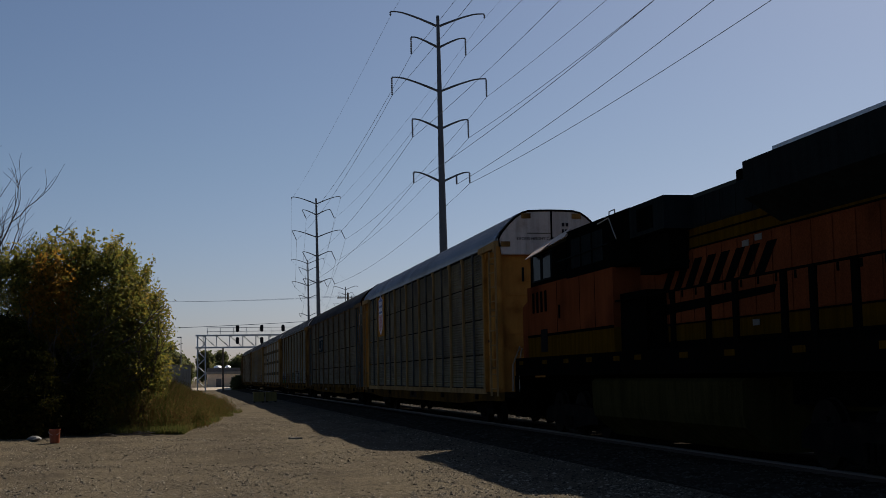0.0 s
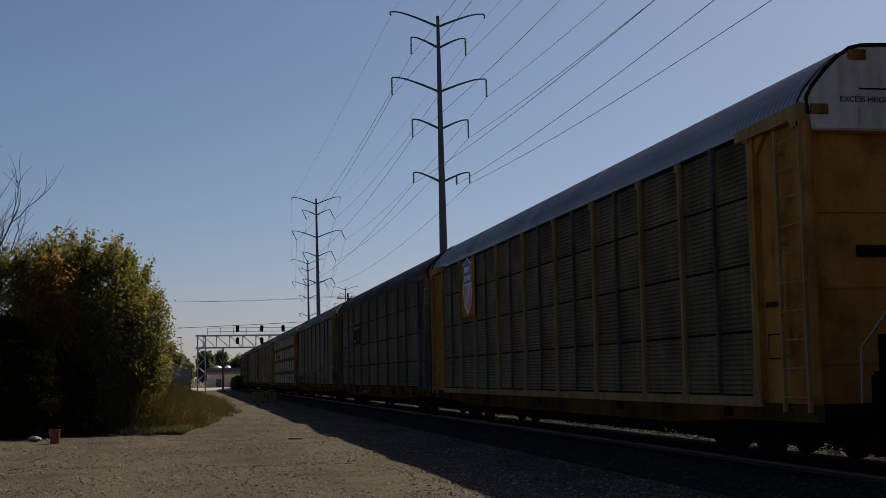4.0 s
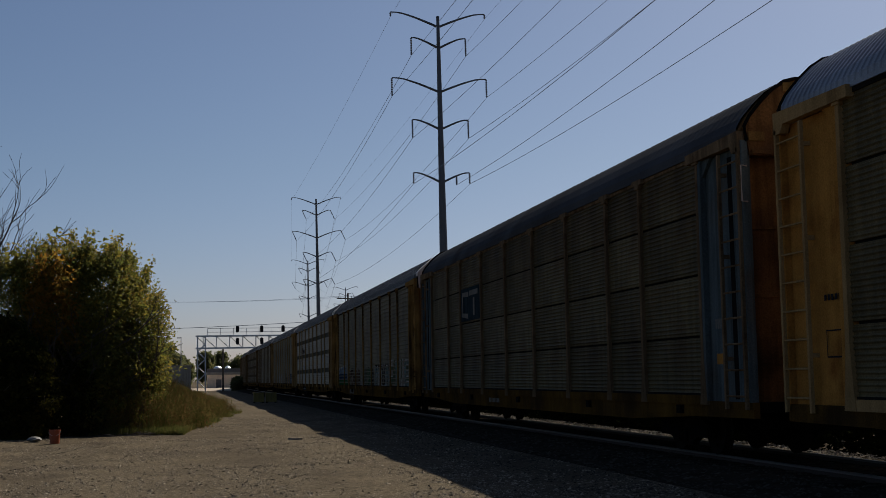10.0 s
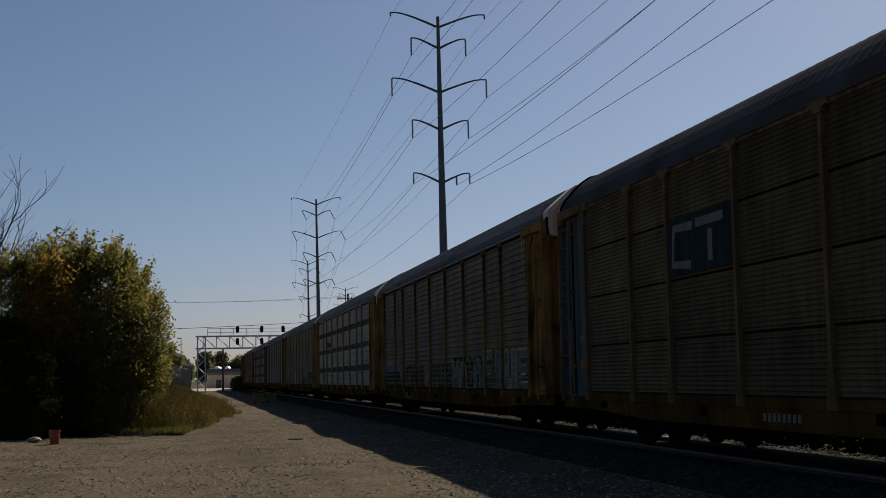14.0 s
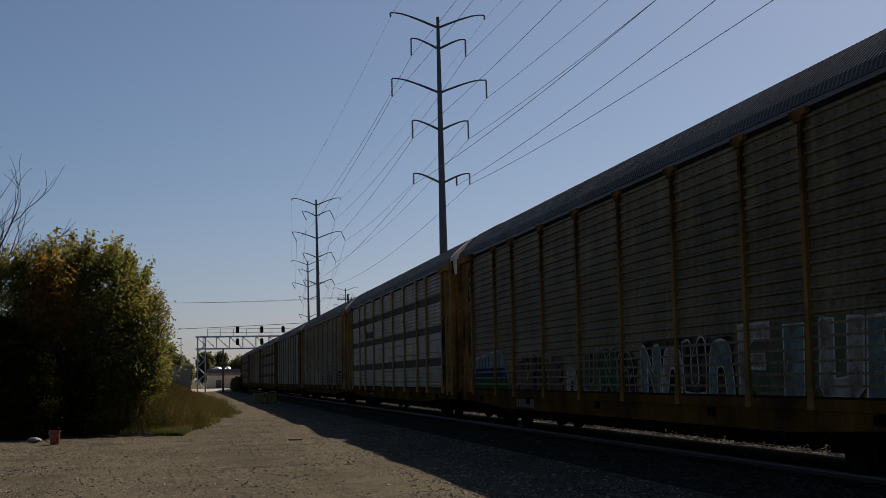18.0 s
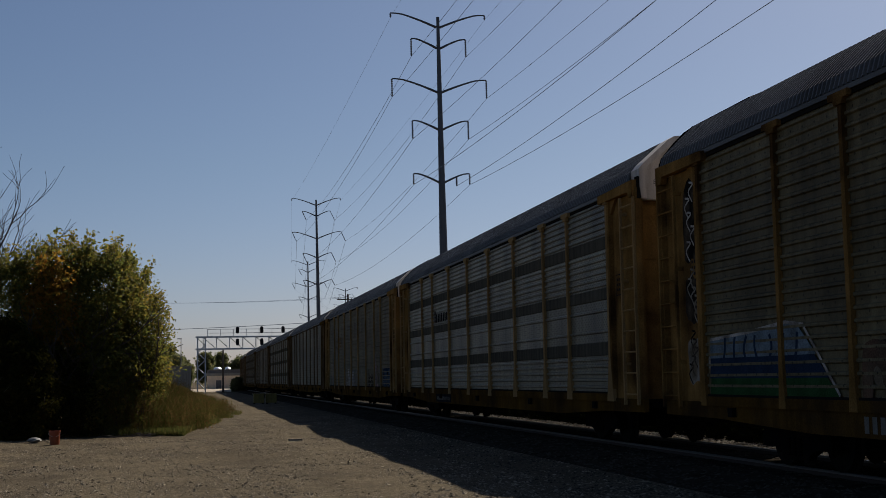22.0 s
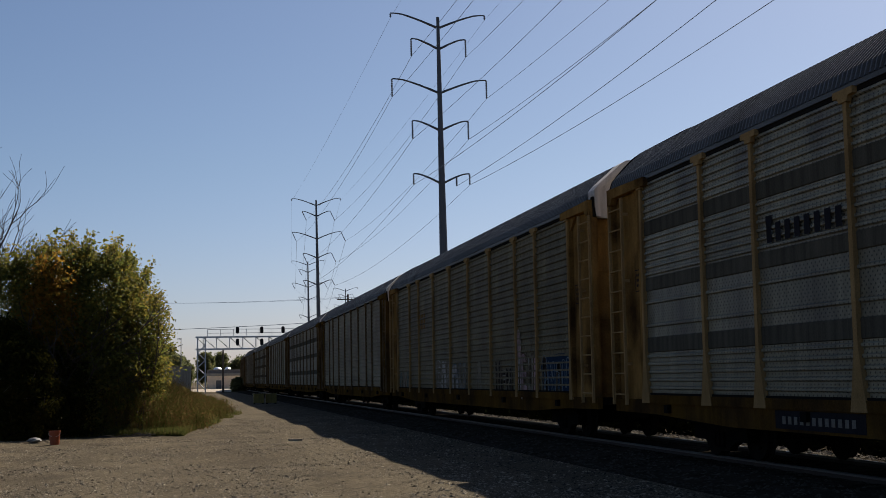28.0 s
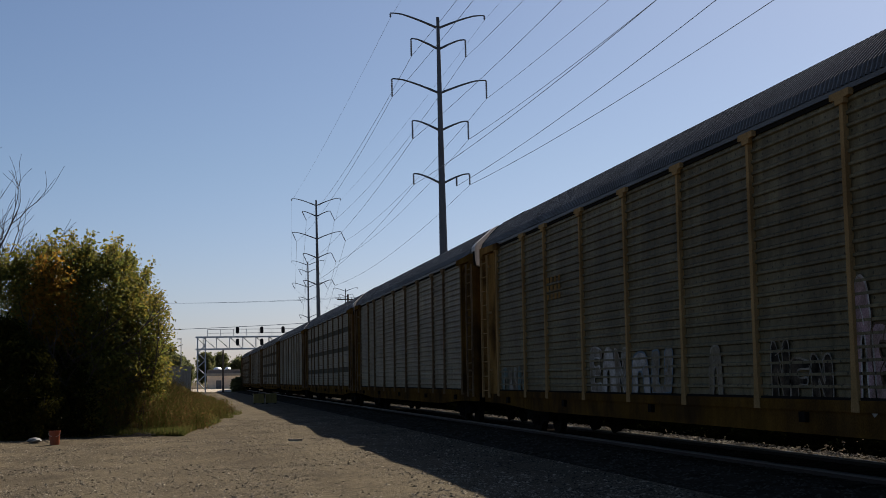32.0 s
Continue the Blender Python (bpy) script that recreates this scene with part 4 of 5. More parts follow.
def eased(way, n=6):
    """A smooth curve through the given (y, z) points."""
    pts = [way[0], *way, way[-1]]
    out = []
    for p0, p1, p2, p3 in zip(pts, pts[1:], pts[2:], pts[3:]):
        for k in range(n):
            u = k / n
            out.append(tuple(0.5 * (2 * b + (c - a) * u + (2 * a - 5 * b + 4 * c - d) * u * u + (3 * b - a - 3 * c + d) * u ** 3)
                             for a, b, c, d in zip(p0, p1, p2, p3)))
    return out + [way[-1]]


# outlines of painted forms in a unit square, read from left to right
FORMS = {
    "flag": [(0, 0), (0, 1), (0.95, 1), (0.95, 0.78), (0.35, 0.78), (0.35, 0.6), (0.8, 0.6), (0.8, 0.4), (0.35, 0.4), (0.35, 0)],
    "bar": [(0.2, 0), (0.2, 1), (0.72, 1), (0.72, 0)],
    "bowl": [(0, 1), (0, 0.15), (0.15, 0), (0.85, 0), (1, 0.15), (1, 1), (0.65, 1), (0.65, 0.25), (0.35, 0.25), (0.35, 1)],
    "comb": [(0, 0), (0, 1), (0.95, 1), (0.95, 0.8), (0.35, 0.8), (0.35, 0.6), (0.85, 0.6), (0.85, 0.4), (0.35, 0.4), (0.35, 0.2), (0.95, 0.2), (0.95, 0)],
    "arch": [(0, 0), (0.1, 0.8), (0.3, 1), (0.7, 1), (0.9, 0.8), (1, 0), (0.7, 0), (0.62, 0.5), (0.38, 0.5), (0.3, 0)],
    "zig": [(0, 0), (0, 1), (0.3, 1), (0.65, 0.45), (0.65, 1), (1, 1), (1, 0), (0.7, 0), (0.35, 0.55), (0.35, 0)],
}


def form_tag(parent, rng, y0, y1, z0, z1, kinds, fills, line, thick=0.05, soft=False, tone="faded sprayed graffiti", back=None, uneven=0.15):
    """A row of sprayed forms with outlines over an optional backing patch; larger y lies to the left of the row."""
    if back:
        part("graffiti_block", Geo().plate(blob(rng, y0 - 0.08, y1 + 0.08, z0, z1 + 0.05, 12, 0.16), -1.5292, 0.001), back, parent, tone)
    w = (y1 - y0) / len(kinds)
    for k, kind in enumerate(kinds):
        a = y1 - k * w - w * 0.03
        hi = z1 - rng.uniform(0.0, uneven) * (z1 - z0)
        lean = rng.uniform(-0.08, 0.08)
        out = [(a - (u * 0.92 + lean * v) * w + rng.gauss(0, 0.012), z0 + v * (hi - z0) + rng.gauss(0, 0.012)) for u, v in FORMS[kind]]
        if soft:
            out = eased(out + out[:1], 4)[:-1]
        part("graffiti_block", Geo().plate(out, -1.5306 - 0.0004 * (k % 3), 0.001), fills[k % len(fills)], parent, tone)
        if line:
            part("graffiti_line", Geo().stroke(out + out[:1], thick * rng.uniform(0.8, 1.2), -1.5326, 0.001), line, parent, "pale sprayed outline")
            cy, cz = sum(p[0] for p in out) / len(out), sum(p[1] for p in out) / len(out)
            for _ in range(1):
                y, z = cy + rng.gauss(0, w * 0.2), cz + rng.gauss(0, 0.18 * (hi - z0))
                part("graffiti_line", Geo().stroke(eased([(y, z), (y + rng.gauss(0, 0.1), z + 0.12), (y + rng.gauss(0, 0.15), z + rng.uniform(0.15, 0.35))]), thick * 0.6, -1.5338, 0.001), line, parent, "pale sprayed line")


def haze_tag(parent, rng, y0, y1, z0, z1, fills, n):
    """Worn patches of old paint, overlapping without an outline."""
    for k in range(n):
        y, z = rng.uniform(y0, y1), rng.uniform(z0, z0 + 0.55 * (z1 - z0))
        part("graffiti_block", Geo().plate(blob(rng, y - rng.uniform(0.2, 0.5), y + rng.uniform(0.2, 0.5), z, min(z1, z + rng.uniform(0.25, 0.7)), 8, 0.4), -1.5256 - 0.0002 * k, 0.0006), fills[k % len(fills)], parent, "worn patch of sprayed paint")


def bars(parent, y0, y1, z0, z1, n, mat, x=-1.6, name="lettering", label="row of unreadable painted marks"):
    """Plain bars standing in for a row of marks."""
    w = (y1 - y0) / n
    for k in range(n):
        a, b = y0 + k * w + w * 0.22, y0 + (k + 1) * w - w * 0.22
        part(name, Geo().plate([(a, z0), (b, z0), (b, z1), (a, z1)], x, 0.003), mat, parent, label)


def words(parent, text, x, y, z, size, facing):
    """Painted words in the built-in font, standing upright on an end wall."""
    def build():
        cu = bpy.data.curves.new("lettering", "FONT")
        cu.body, cu.size, cu.extrude = text, size, 0.002
        ob = bpy.data.objects.new("lettering", cu)
        me = bpy.data.meshes.new_from_object(ob)
        bpy.data.objects.remove(ob)
        me.materials.clear()
        me.materials.append(LETTER_DARK)
        return me
    me = shared(("words", text, size), build)
    turn = pose(x if facing < 0 else -x, y, z, 90, 0, 0 if facing < 0 else 180)
    part("lettering", me, None, parent, "small dark painted words", turn)


def end_section(flush):
    """Outline (x, z) of the upper end panel, closed over the whole width."""
    half = ((-1.46, 4.74), (-1.49, 4.95)) + (ROUND_ROOF[1:] if flush else ((-1.5, 5.3), (-1.4, 5.42), (-0.9, 5.86), (-0.78, 5.93), (0, 5.98)))
    return list(half) + [(-x, z) for x, z in half[-2::-1]]


def make_autorack(label, wall, mats, post_mat, end_mat, top_mat, roof_mat, flare=0.1, sill_mat=None, door_mat=None, flush=False, mid_mat=None, gap_mat=None):
    """A covered car carrier: sill, trucks, end frames with ladders, posts, stacked wall panels, doors and ribbed roof."""
    car = thing("autorack_car", label, "rail car", "cars of the train")
    sill_mat, door_mat = sill_mat or SILL_YELLOW, door_mat or end_mat
    # underframe and side sills
    deck = Geo().box(-1.42, 1.42, -HALF + 0.1, HALF - 0.1, 0.8, 0.96)
    deck.box(-0.35, 0.35, -HALF + 0.3, HALF - 0.3, 0.5, 0.8)
    for y in (-10.0, 10.0):
        deck.box(-1.1, 1.1, y - 0.3, y + 0.3, 0.66, 0.8)
    part("underframe", deck, BLACK_IRON, car)
    for y in (-4.6, 3.8):
        part("brake_reservoir", Geo().tube([(-0.8, y - 0.5, 0.6), (-0.8, y + 0.5, 0.6)], 0.18, 10), BLACK_IRON, car)
    for sx in (-1, 1):
        s = Geo()
        out = [(-HALF + 0.05, 0.96), (-HALF + 0.05, 0.72), (-11.8, 0.7), (-8.6, 0.58), (8.6, 0.58), (11.8, 0.7), (HALF - 0.05, 0.72), (HALF - 0.05, 0.96)]
        a, b = sorted((sx * 1.43, sx * 1.53))
        s.loft([[(a, y, z) for y, z in out], [(b, y, z) for y, z in out]])
        part("side_sill", s, sill_mat, car)
        part("sill_ledge", Geo().box(*sorted((sx * 1.43, sx * 1.565)), -12.3, 12.3, 0.9, 1.05), post_mat if mid_mat else sill_mat, car)
        part("floor_gap", Geo().box(*sorted((sx * 1.43, sx * 1.545)), -12.25, 12.25, 1.05, 1.085), DARK_GAP, car)
        for y in (-11.2, -5.9, 0.2, 5.9, 11.2):
            part("tie_down_bracket", Geo().box(*sorted((sx * 1.53, sx * 1.6)), y - 0.09, y + 0.09, 0.74, 0.88), BLACK_IRON, car)
    for y in (-10.06, 10.06):
        make_truck(car, y)
    for sy in (-1, 1):
        c = Geo().box(-0.14, 0.14, *sorted((sy * (HALF - 0.1), sy * (PITCH / 2 + 0.02))), 0.62, 0.86, 0.04)
        c.box(-0.2, 0.2, *sorted((sy * (HALF + 0.25), sy * (PITCH / 2 + 0.02))), 0.58, 0.9, 0.05)
        part("coupler", c, BLACK_IRON, car)
        part("brake_hose", Geo().tube([(0.3, sy * (HALF + 0.05), 0.8), (0.32, sy * (HALF + 0.2), 0.5), (0.2, sy * (HALF + 0.4), 0.42)], 0.025, 5), BLACK_IRON, car)
    # wall panels, near side one by one, far side joined
    for y0, y1 in zip(POSTS, POSTS[1:]):
        w, yc = y1 - y0 - 0.02, (y0 + y1) / 2
        for z0, z1, prof, which in WALLS[wall]:
            def build(z0=z0, z1=z1, prof=prof, w=w, m=mats[which]):
                rows = seam_rows(z0, z1) if prof == "seam" else ridge_rows(z0, z1, prof) if prof else [(z0, 0.0), (z0 + 0.015, 0.02), (z1 - 0.015, 0.02), (z1, 0.0)]
                return ridged(w, rows).mesh("wall_panel", m)
            part("wall_panel", shared(("panel", wall, round(w, 2), round(z0, 2), mats[which].name), build), None, car, at=Matrix.Translation((0, yc, 0)))
    part("inner_liner", Geo().box(-1.45, -1.43, -12.2, 12.2, PANEL_Z0, 5.03), DARK_GAP, car)
    part("far_wall", Geo().box(1.47, 1.5, -12.2, 12.2, PANEL_Z0, PANEL_Z1), mats[0], car)

    # posts with flared feet and header plates
    def post(sx):
        a, b = sorted((sx * 1.505, sx * 1.575))
        rings = ((0.9, 0.05 + flare), (1.25, 0.04 + flare * 0.62), (1.75, 0.055), (4.95, 0.048))
        return Geo().loft([[(a, -w, z), (b, -w, z), (b, w, z), (a, w, z)] for z, w in rings]).mesh("post", post_mat)

    def header(sx):
        wide = ((-0.26, 5.03), (-0.26, 4.94), (-0.13, 4.93), (-0.11, 4.86), (0.11, 4.86), (0.13, 4.93), (0.26, 4.94), (0.26, 5.03))
        slim = ((-0.09, 5.0), (-0.09, 4.86), (0.09, 4.86), (0.09, 5.0))
        return Geo().plate(slim if mid_mat else wide, -1.53 if sx < 0 else 1.6, 0.07).mesh("header_plate", post_mat)
    for sx in (-1, 1):
        for y in POSTS:
            part("post", shared(("post", sx, flare, post_mat.name), lambda sx=sx: post(sx)), None, car, at=Matrix.Translation((0, y, 0)))
            part("header_plate", shared(("header", sx, post_mat.name, mid_mat is None), lambda sx=sx: header(sx)), None, car, at=Matrix.Translation((0, y, 0)))
    if mid_mat:
        for y0, y1 in zip(POSTS, POSTS[1:]):
            if y1 - y0 > 2.5:
                g = Geo().box(-1.56, -1.505, -0.035, 0.035, 1.08, 4.85).box(-1.575, -1.5, -0.075, 0.075, 4.78, 5.02)
                part("stiffener", shared(("stiffener", mid_mat.name), lambda g=g: g.mesh("stiffener", mid_mat)), None, car, "thin grey upright stiffener", Matrix.Translation((0, (y0 + y1) / 2, 0)))
    ring = ROUND_ROOF if flush else BEVEL_ROOF
    y_lo, y_hi = -HALF + (0.3 if flush else 0.48), HALF - 0.2
    rib, step = {ROOF_GALV.name: (0.014, 0.16), ROOF_SMOOTH.name: (0.003, 0.3)}.get(roof_mat.name, (0.034, 0.125))
    part("roof", shared(("roof", roof_mat.name, flush), lambda: roof_mesh(roof_mat, ring, rib, step, y_lo, y_hi)), None, car)
    for sx in (-1, 1):
        part("roof_fascia", Geo().box(*sorted((sx * 1.47, sx * 1.56)), y_lo, y_hi, 5.02, 5.085), roof_mat, car)
        part("roof_rail", Geo().box(*sorted((sx * 1.45, sx * 1.53)), -HALF + 0.9, HALF - 0.9, 4.96, 5.02), gap_mat or DARK_GAP, car)
    # raised flashing over the roof end, and a dark lip round its far edge
    span = [(x, z) for x, z in ring if -1.0 < x < -0.3]
    rows = [[(x, y_hi - d, z + o) for x, z in span] + [(x * 0.99, y_hi - d, z - 0.05) for x, z in span[::-1]] for d, o in ((0.0, 0.045), (2.4, 0.06), (2.6, 0.0))]
    if not flush:
        part("roof_flashing", Geo().loft(rows), BLACK_IRON, car, "dark flashing strip over the roof end")
    part("roof_lip", Geo().tube([(x * 1.005, y_hi + 0.02, z + 0.01) for x, z in ring] + [(-x * 1.005, y_hi + 0.02, z + 0.01) for x, z in ring[-2::-1]], 0.035, 5), BLACK_IRON, car, "dark lip round the roof end")
    # end frames: side plates with ribs, header brackets, ladders, end doors
    for sy in (-1, 1):
        for sx in (-1, 1):
            g = Geo()
            g.box(*sorted((sx * 1.42, sx * 1.47)), *sorted((sy * 12.24, sy * (HALF - 0.1))), 0.96, 4.9)
            for y, w in ((12.36, 0.1), (HALF - 0.14, 0.07)):
                g.box(*sorted((sx * 1.47, sx * 1.57)), *sorted((sy * (y - w), sy * (y + w))), 0.96, 4.95)
            part("end_frame", g, end_mat, car)
            part("header_bracket", Geo().plate([(sy * 11.95, 4.9), (sy * 11.95, 5.06), (sy * (HALF - 0.1), 5.1), (sy * (HALF - 0.1), 4.78), (sy * (HALF - 0.32), 4.78), (sy * (HALF - 0.4), 4.9)][::sy],
                                                sx * 1.5 if sx < 0 else 1.62, 0.12), post_mat if flush else end_mat, car)
            part("bracket_gusset", Geo().plate([(sy * 12.46, 4.9), (sy * 12.46, 4.62), (sy * 12.8, 4.9)][::sy], -1.48 if sx < 0 else 1.53, 0.05), end_mat, car)
        for y in (13.3, HALF - 0.14):
            part("ladder_stile", Geo().box(-1.62, -1.57, *sorted((sy * y - 0.03, sy * y + 0.03)), 0.85, 4.85), post_mat, car)
        for k in range(10):
            part("rung", Geo().tube([(-1.6, sy * 13.3, 1.05 + 0.4 * k), (-1.6, sy * (HALF - 0.14), 1.05 + 0.4 * k)], 0.017, 5), post_mat, car)
        for z in (1.6, 3.2, 4.5):
            part("ladder_foot", Geo().box(-1.57, -1.47, *sorted((sy * 13.27, sy * 13.33)), z, z + 0.06), post_mat, car)
        g = Geo().stroke([(sy * 12.75 - 0.2, 3.0), (sy * 12.75 + 0.2, 3.0), (sy * 12.75 + 0.2, 3.4), (sy * 12.75 - 0.2, 3.4), (sy * 12.75 - 0.2, 3.0)], 0.022, -1.4705, 0.002)
        if not flush:
            part("stencil_frame", g, LETTER_DARK, car, "dark stencilled box")
        for k in range(0 if flush else 3):
            bars(car, sy * 12.75 - 0.15, sy * 12.75 + 0.15, 3.08 + 0.1 * k, 3.13 + 0.1 * k, 3, LETTER_DARK, -1.4705, "stencil_mark", "small dark stencil")
        if top_mat is END_WHITE:
            words(car, "EXCESS HEIGHT CAR", -1.0 if flush else -1.2, sy * (HALF - 0.052 if flush or sy > 0 else HALF - 0.072), 5.12 if flush else 5.02, 0.115, sy)
        ys = sorted((sy * (HALF - 0.35), sy * (HALF - 0.27)))
        for x0, x1 in ((-1.44, -0.02), (0.02, 1.44)):
            leaf = part("end_door", Geo().box(x0, x1, *ys, 0.96, 4.74), door_mat, car)
            for z in (1.5, 2.55, 3.6):
                part("door_rib", Geo().box(x0 + 0.04, x1 - 0.04, *sorted((sy * (HALF - 0.27), sy * (HALF - 0.245))), z, z + 0.05), door_mat, leaf)
        plain = flush or sy > 0
        section = end_section(plain)
        face = HALF - 0.06 if plain else HALF - 0.08
        part("end_cap", Geo().loft([[(x * 0.98, y, z - 0.02) for x, z in section] for y in sorted((sy * (HALF - 0.6), sy * face))]), top_mat, car)
        rim = Geo()
        n = len(section)
        if plain:
            rim.tube([(x * 0.985, sy * (HALF - 0.06), z - 0.01) for x, z in section[1:-1]], 0.03, 5)
            part("cap_rim", rim, BLACK_IRON, car, "black sealing rim")
            part("cap_seam", Geo().box(-0.025, 0.025, *sorted((sy * (HALF - 0.07), sy * (HALF - 0.05))), 4.3, 5.96), BLACK_IRON, car)
            part("cap_seam", Geo().box(-0.7, -0.03, *sorted((sy * (HALF - 0.07), sy * (HALF - 0.05))), 5.3, 5.32), BLACK_IRON, car)
            part("cap_board", Geo().box(-0.72, -0.06, *sorted((sy * (HALF - 0.06), sy * (HALF - 0.035))), 4.8, 5.04), top_mat, car)
            part("cap_ledge", Geo().box(-1.4, 1.4, *sorted((sy * (HALF - 0.06), sy * (HALF - 0.03))), 4.74, 4.8), top_mat, car)
            for x, z in ((-0.72, 5.8), (0.72, 5.8), (-1.32, 5.02)):
                part("cap_bracket", Geo().box(x - 0.13, x + 0.13, *sorted((sy * (HALF - 0.07), sy * (HALF - 0.03))), z - 0.08, z + 0.06), RACK_YELLOW, car)
        else:
            inner = [(x * 0.93, z if z < 5.0 else 5.0 + (z - 5.0) * 0.88) for x, z in section]
            for i in range(n - 1):
                (xa, za), (xb, zb), ia, ib = section[i], section[i + 1], inner[i], inner[i + 1]
                rim.loft([[(xa, y, za), (xb, y, zb), (ib[0], y, ib[1]), (ia[0], y, ia[1])] for y in (-HALF, y_lo - 0.01)])
            part("cap_rim", rim, top_mat, car, "pale projecting end hood")
            part("hood_slot", Geo().box(-1.53, -1.47, *sorted((sy * (HALF - 0.2), sy * (HALF - 0.03))), 4.74, 5.16), DARK_GAP, car)
            for x, z in ((-0.8, 5.5), (-0.4, 5.62), (0.1, 5.4), (-1.1, 5.2)):
                part("rivet_patch", Geo().box(x - 0.02, x + 0.02, *sorted((sy * (face - 0.01), sy * (face + 0.006))), z, z + 0.05), POST_RUST, car)
    return car


def shield_logo(car, y, z):
    """A shield: blue upper field with pale bars, red and white upright stripes below."""
    part("sign_plate", Geo().box(-1.59, -1.57, y - 0.95, y + 0.95, 3.2, 4.92), RACK_TAN, car, "plain tan sign plate")
    w = 0.58
    top = [(-w, 0.62), (-w * 0.5, 0.66), (0, 0.82), (w * 0.5, 0.66), (w, 0.62)]
    edge = [(w, 0.62), (w * 0.86, 0.25), (w * 0.97, -0.25), (w * 0.75, -0.6), (0, -0.85), (-w * 0.75, -0.6), (-w * 0.97, -0.25), (-w * 0.86, 0.25)]
    full = [(y + a * 1.07, z + b * 1.05) for a, b in top + edge[1:]]
    part("shield", Geo().plate(full, -1.592, 0.004), WHITE_PAINT, car, "white shield with blue top and red stripes")
    part("shield_top", Geo().plate([(y + a, z + b) for a, b in top + [(w * 0.85, 0.22), (w * 0.82, 0.05), (-w * 0.82, 0.05), (-w * 0.85, 0.22)]], -1.597, 0.004), BLUE_PAINT, car, "blue field")
    for k in range(6):
        a = -w * 0.78 + k * w * 0.28
        low = -0.78 + abs(a + 0.04) * 0.5
        part("stripe", Geo().plate([(y + a, z + low), (y + a + 0.075, z + low), (y + a + 0.075, z + 0.0), (y + a, z + 0.0)], -1.597, 0.004), RED_PAINT, car)
    bars(car, y - 0.4, y + 0.4, z + 0.4, z + 0.56, 5, WHITE_PAINT, -1.602, "logo_mark", "plain white blocks")
    bars(car, y - 0.42, y + 0.42, z + 0.14, z + 0.3, 7, WHITE_PAINT, -1.602, "logo_mark", "plain white blocks")


def make_cars():
    rng = random.Random(4)
    grey, brown = (PANEL_STEEL, BAND_GREY), (PANEL_BROWN, BAND_GREY)
    cars = []
    # car 1: brown-grey perforated sheets, shield plate, white-topped ends
    c = make_autorack("brown-grey covered car carrier with yellow posts and a shield sign", "sheet", (PANEL_BROWN, PANEL_BROWN), RACK_CREAM, RACK_TAN, END_WHITE, ROOF_GALV, flush=True, mid_mat=STIFF_GREY)
    shield_logo(c, 8.1, 4.15)
    bars(c, -0.55, 0.95, 0.66, 0.86, 8, LETTER_DARK, -1.532, "reporting_mark", "worn painted marks on the sill")
    for k, (z, n, w) in enumerate(((5.5, 2, 0.22), (5.32, 6, 0.5))):
        g = Geo()
        for j in range(n):
            x0 = 0.3 + j * w / n
            g.box(x0, x0 + w / n * 0.7, -HALF + 0.048, -HALF + 0.056, z, z + 0.1)
        part("end_mark", g, LETTER_DARK, c, "dark painted marks")
    for sy in (-1, 1):
        y = sy * 12.8
        g = Geo()
        g.stroke([(y - 0.2, 1.6), (y + 0.2, 1.6), (y + 0.2, 1.95), (y - 0.2, 1.95), (y - 0.2, 1.6)], 0.025, -1.4905, 0.002)
        part("stencil_frame", g, LETTER_DARK, c, "dark stencilled box")
        bars(c, y - 0.25, y + 0.25, 2.35, 2.43, 5, LETTER_DARK, -1.4905, "stencil_mark", "small dark stencil")
    part("vent_slot", Geo().box(-0.75, 0.05, -HALF + 0.22, -HALF + 0.26, 2.98, 3.14), DARK_GAP, c)
    cars.append(c)
    # car 2: rusty sheets, blue ends and logo plate
    c = make_autorack("rusty brown covered car carrier with faded blue ends", "sheet", (PANEL_RUST, PANEL_RUST), POST_RUST, END_BLUE, END_RUST, ROOF_SMOOTH, door_mat=END_RUST, flush=True, gap_mat=POST_RUST)
    part("sign_plate", Geo().box(-1.545, -1.525, 4.5, 7.25, 3.1, 4.1), SIGN_TEAL, c, "faded blue sign plate")
    g = Geo()
    g.stroke([(6.15, 3.9), (7.0, 3.92), (7.1, 3.3), (6.25, 3.24)], 0.15, -1.547)
    g.stroke([(6.0, 3.92), (4.85, 3.92)], 0.15, -1.547).stroke([(5.4, 3.76), (5.4, 3.24)], 0.19, -1.547)
    part("logo_mark", g, LETTER_PALE, c, "pale angular line mark")
    for sy in (-1, 1):
        part("reflector_plate", Geo().box(-1.478, -1.47, sy * 12.85 - 0.16, sy * 12.85 + 0.16, 1.55, 1.72), RACK_TAN, c, "dull amber plate")
        bars(c, sy * 12.85 - 0.2, sy * 12.85 + 0.2, 2.12, 2.28, 5, LETTER_PALE, -1.471, "number_mark", "small pale painted marks")
        part("frame_slot", Geo().box(-1.474, -1.47, *sorted((sy * 13.36, sy * 13.52)), 1.0, 4.8), DARK_GAP, c)
    part("grab_iron", Geo().tube([(-1.5, -HALF + 0.05, 4.0), (-1.62, -HALF - 0.02, 4.0), (-1.62, -HALF - 0.02, 4.55), (-1.5, -HALF + 0.05, 4.55)], 0.014, 5), VISOR_CREAM, c, "pale bent grab iron")
    bars(c, 2.4, 3.7, 0.7, 0.82, 8, LETTER_PALE, -1.532, "reporting_mark", "worn pale marks on the sill")
    cars.append(c)
    # car 3: dark ridged panels, cream posts, tall graffiti low down
    c = make_autorack("grey ridged covered car carrier with tall graffiti low on its side", "ridge", grey, RACK_YELLOW, RACK_YELLOW, END_WHITE, ROOF_DULL, 0.06)
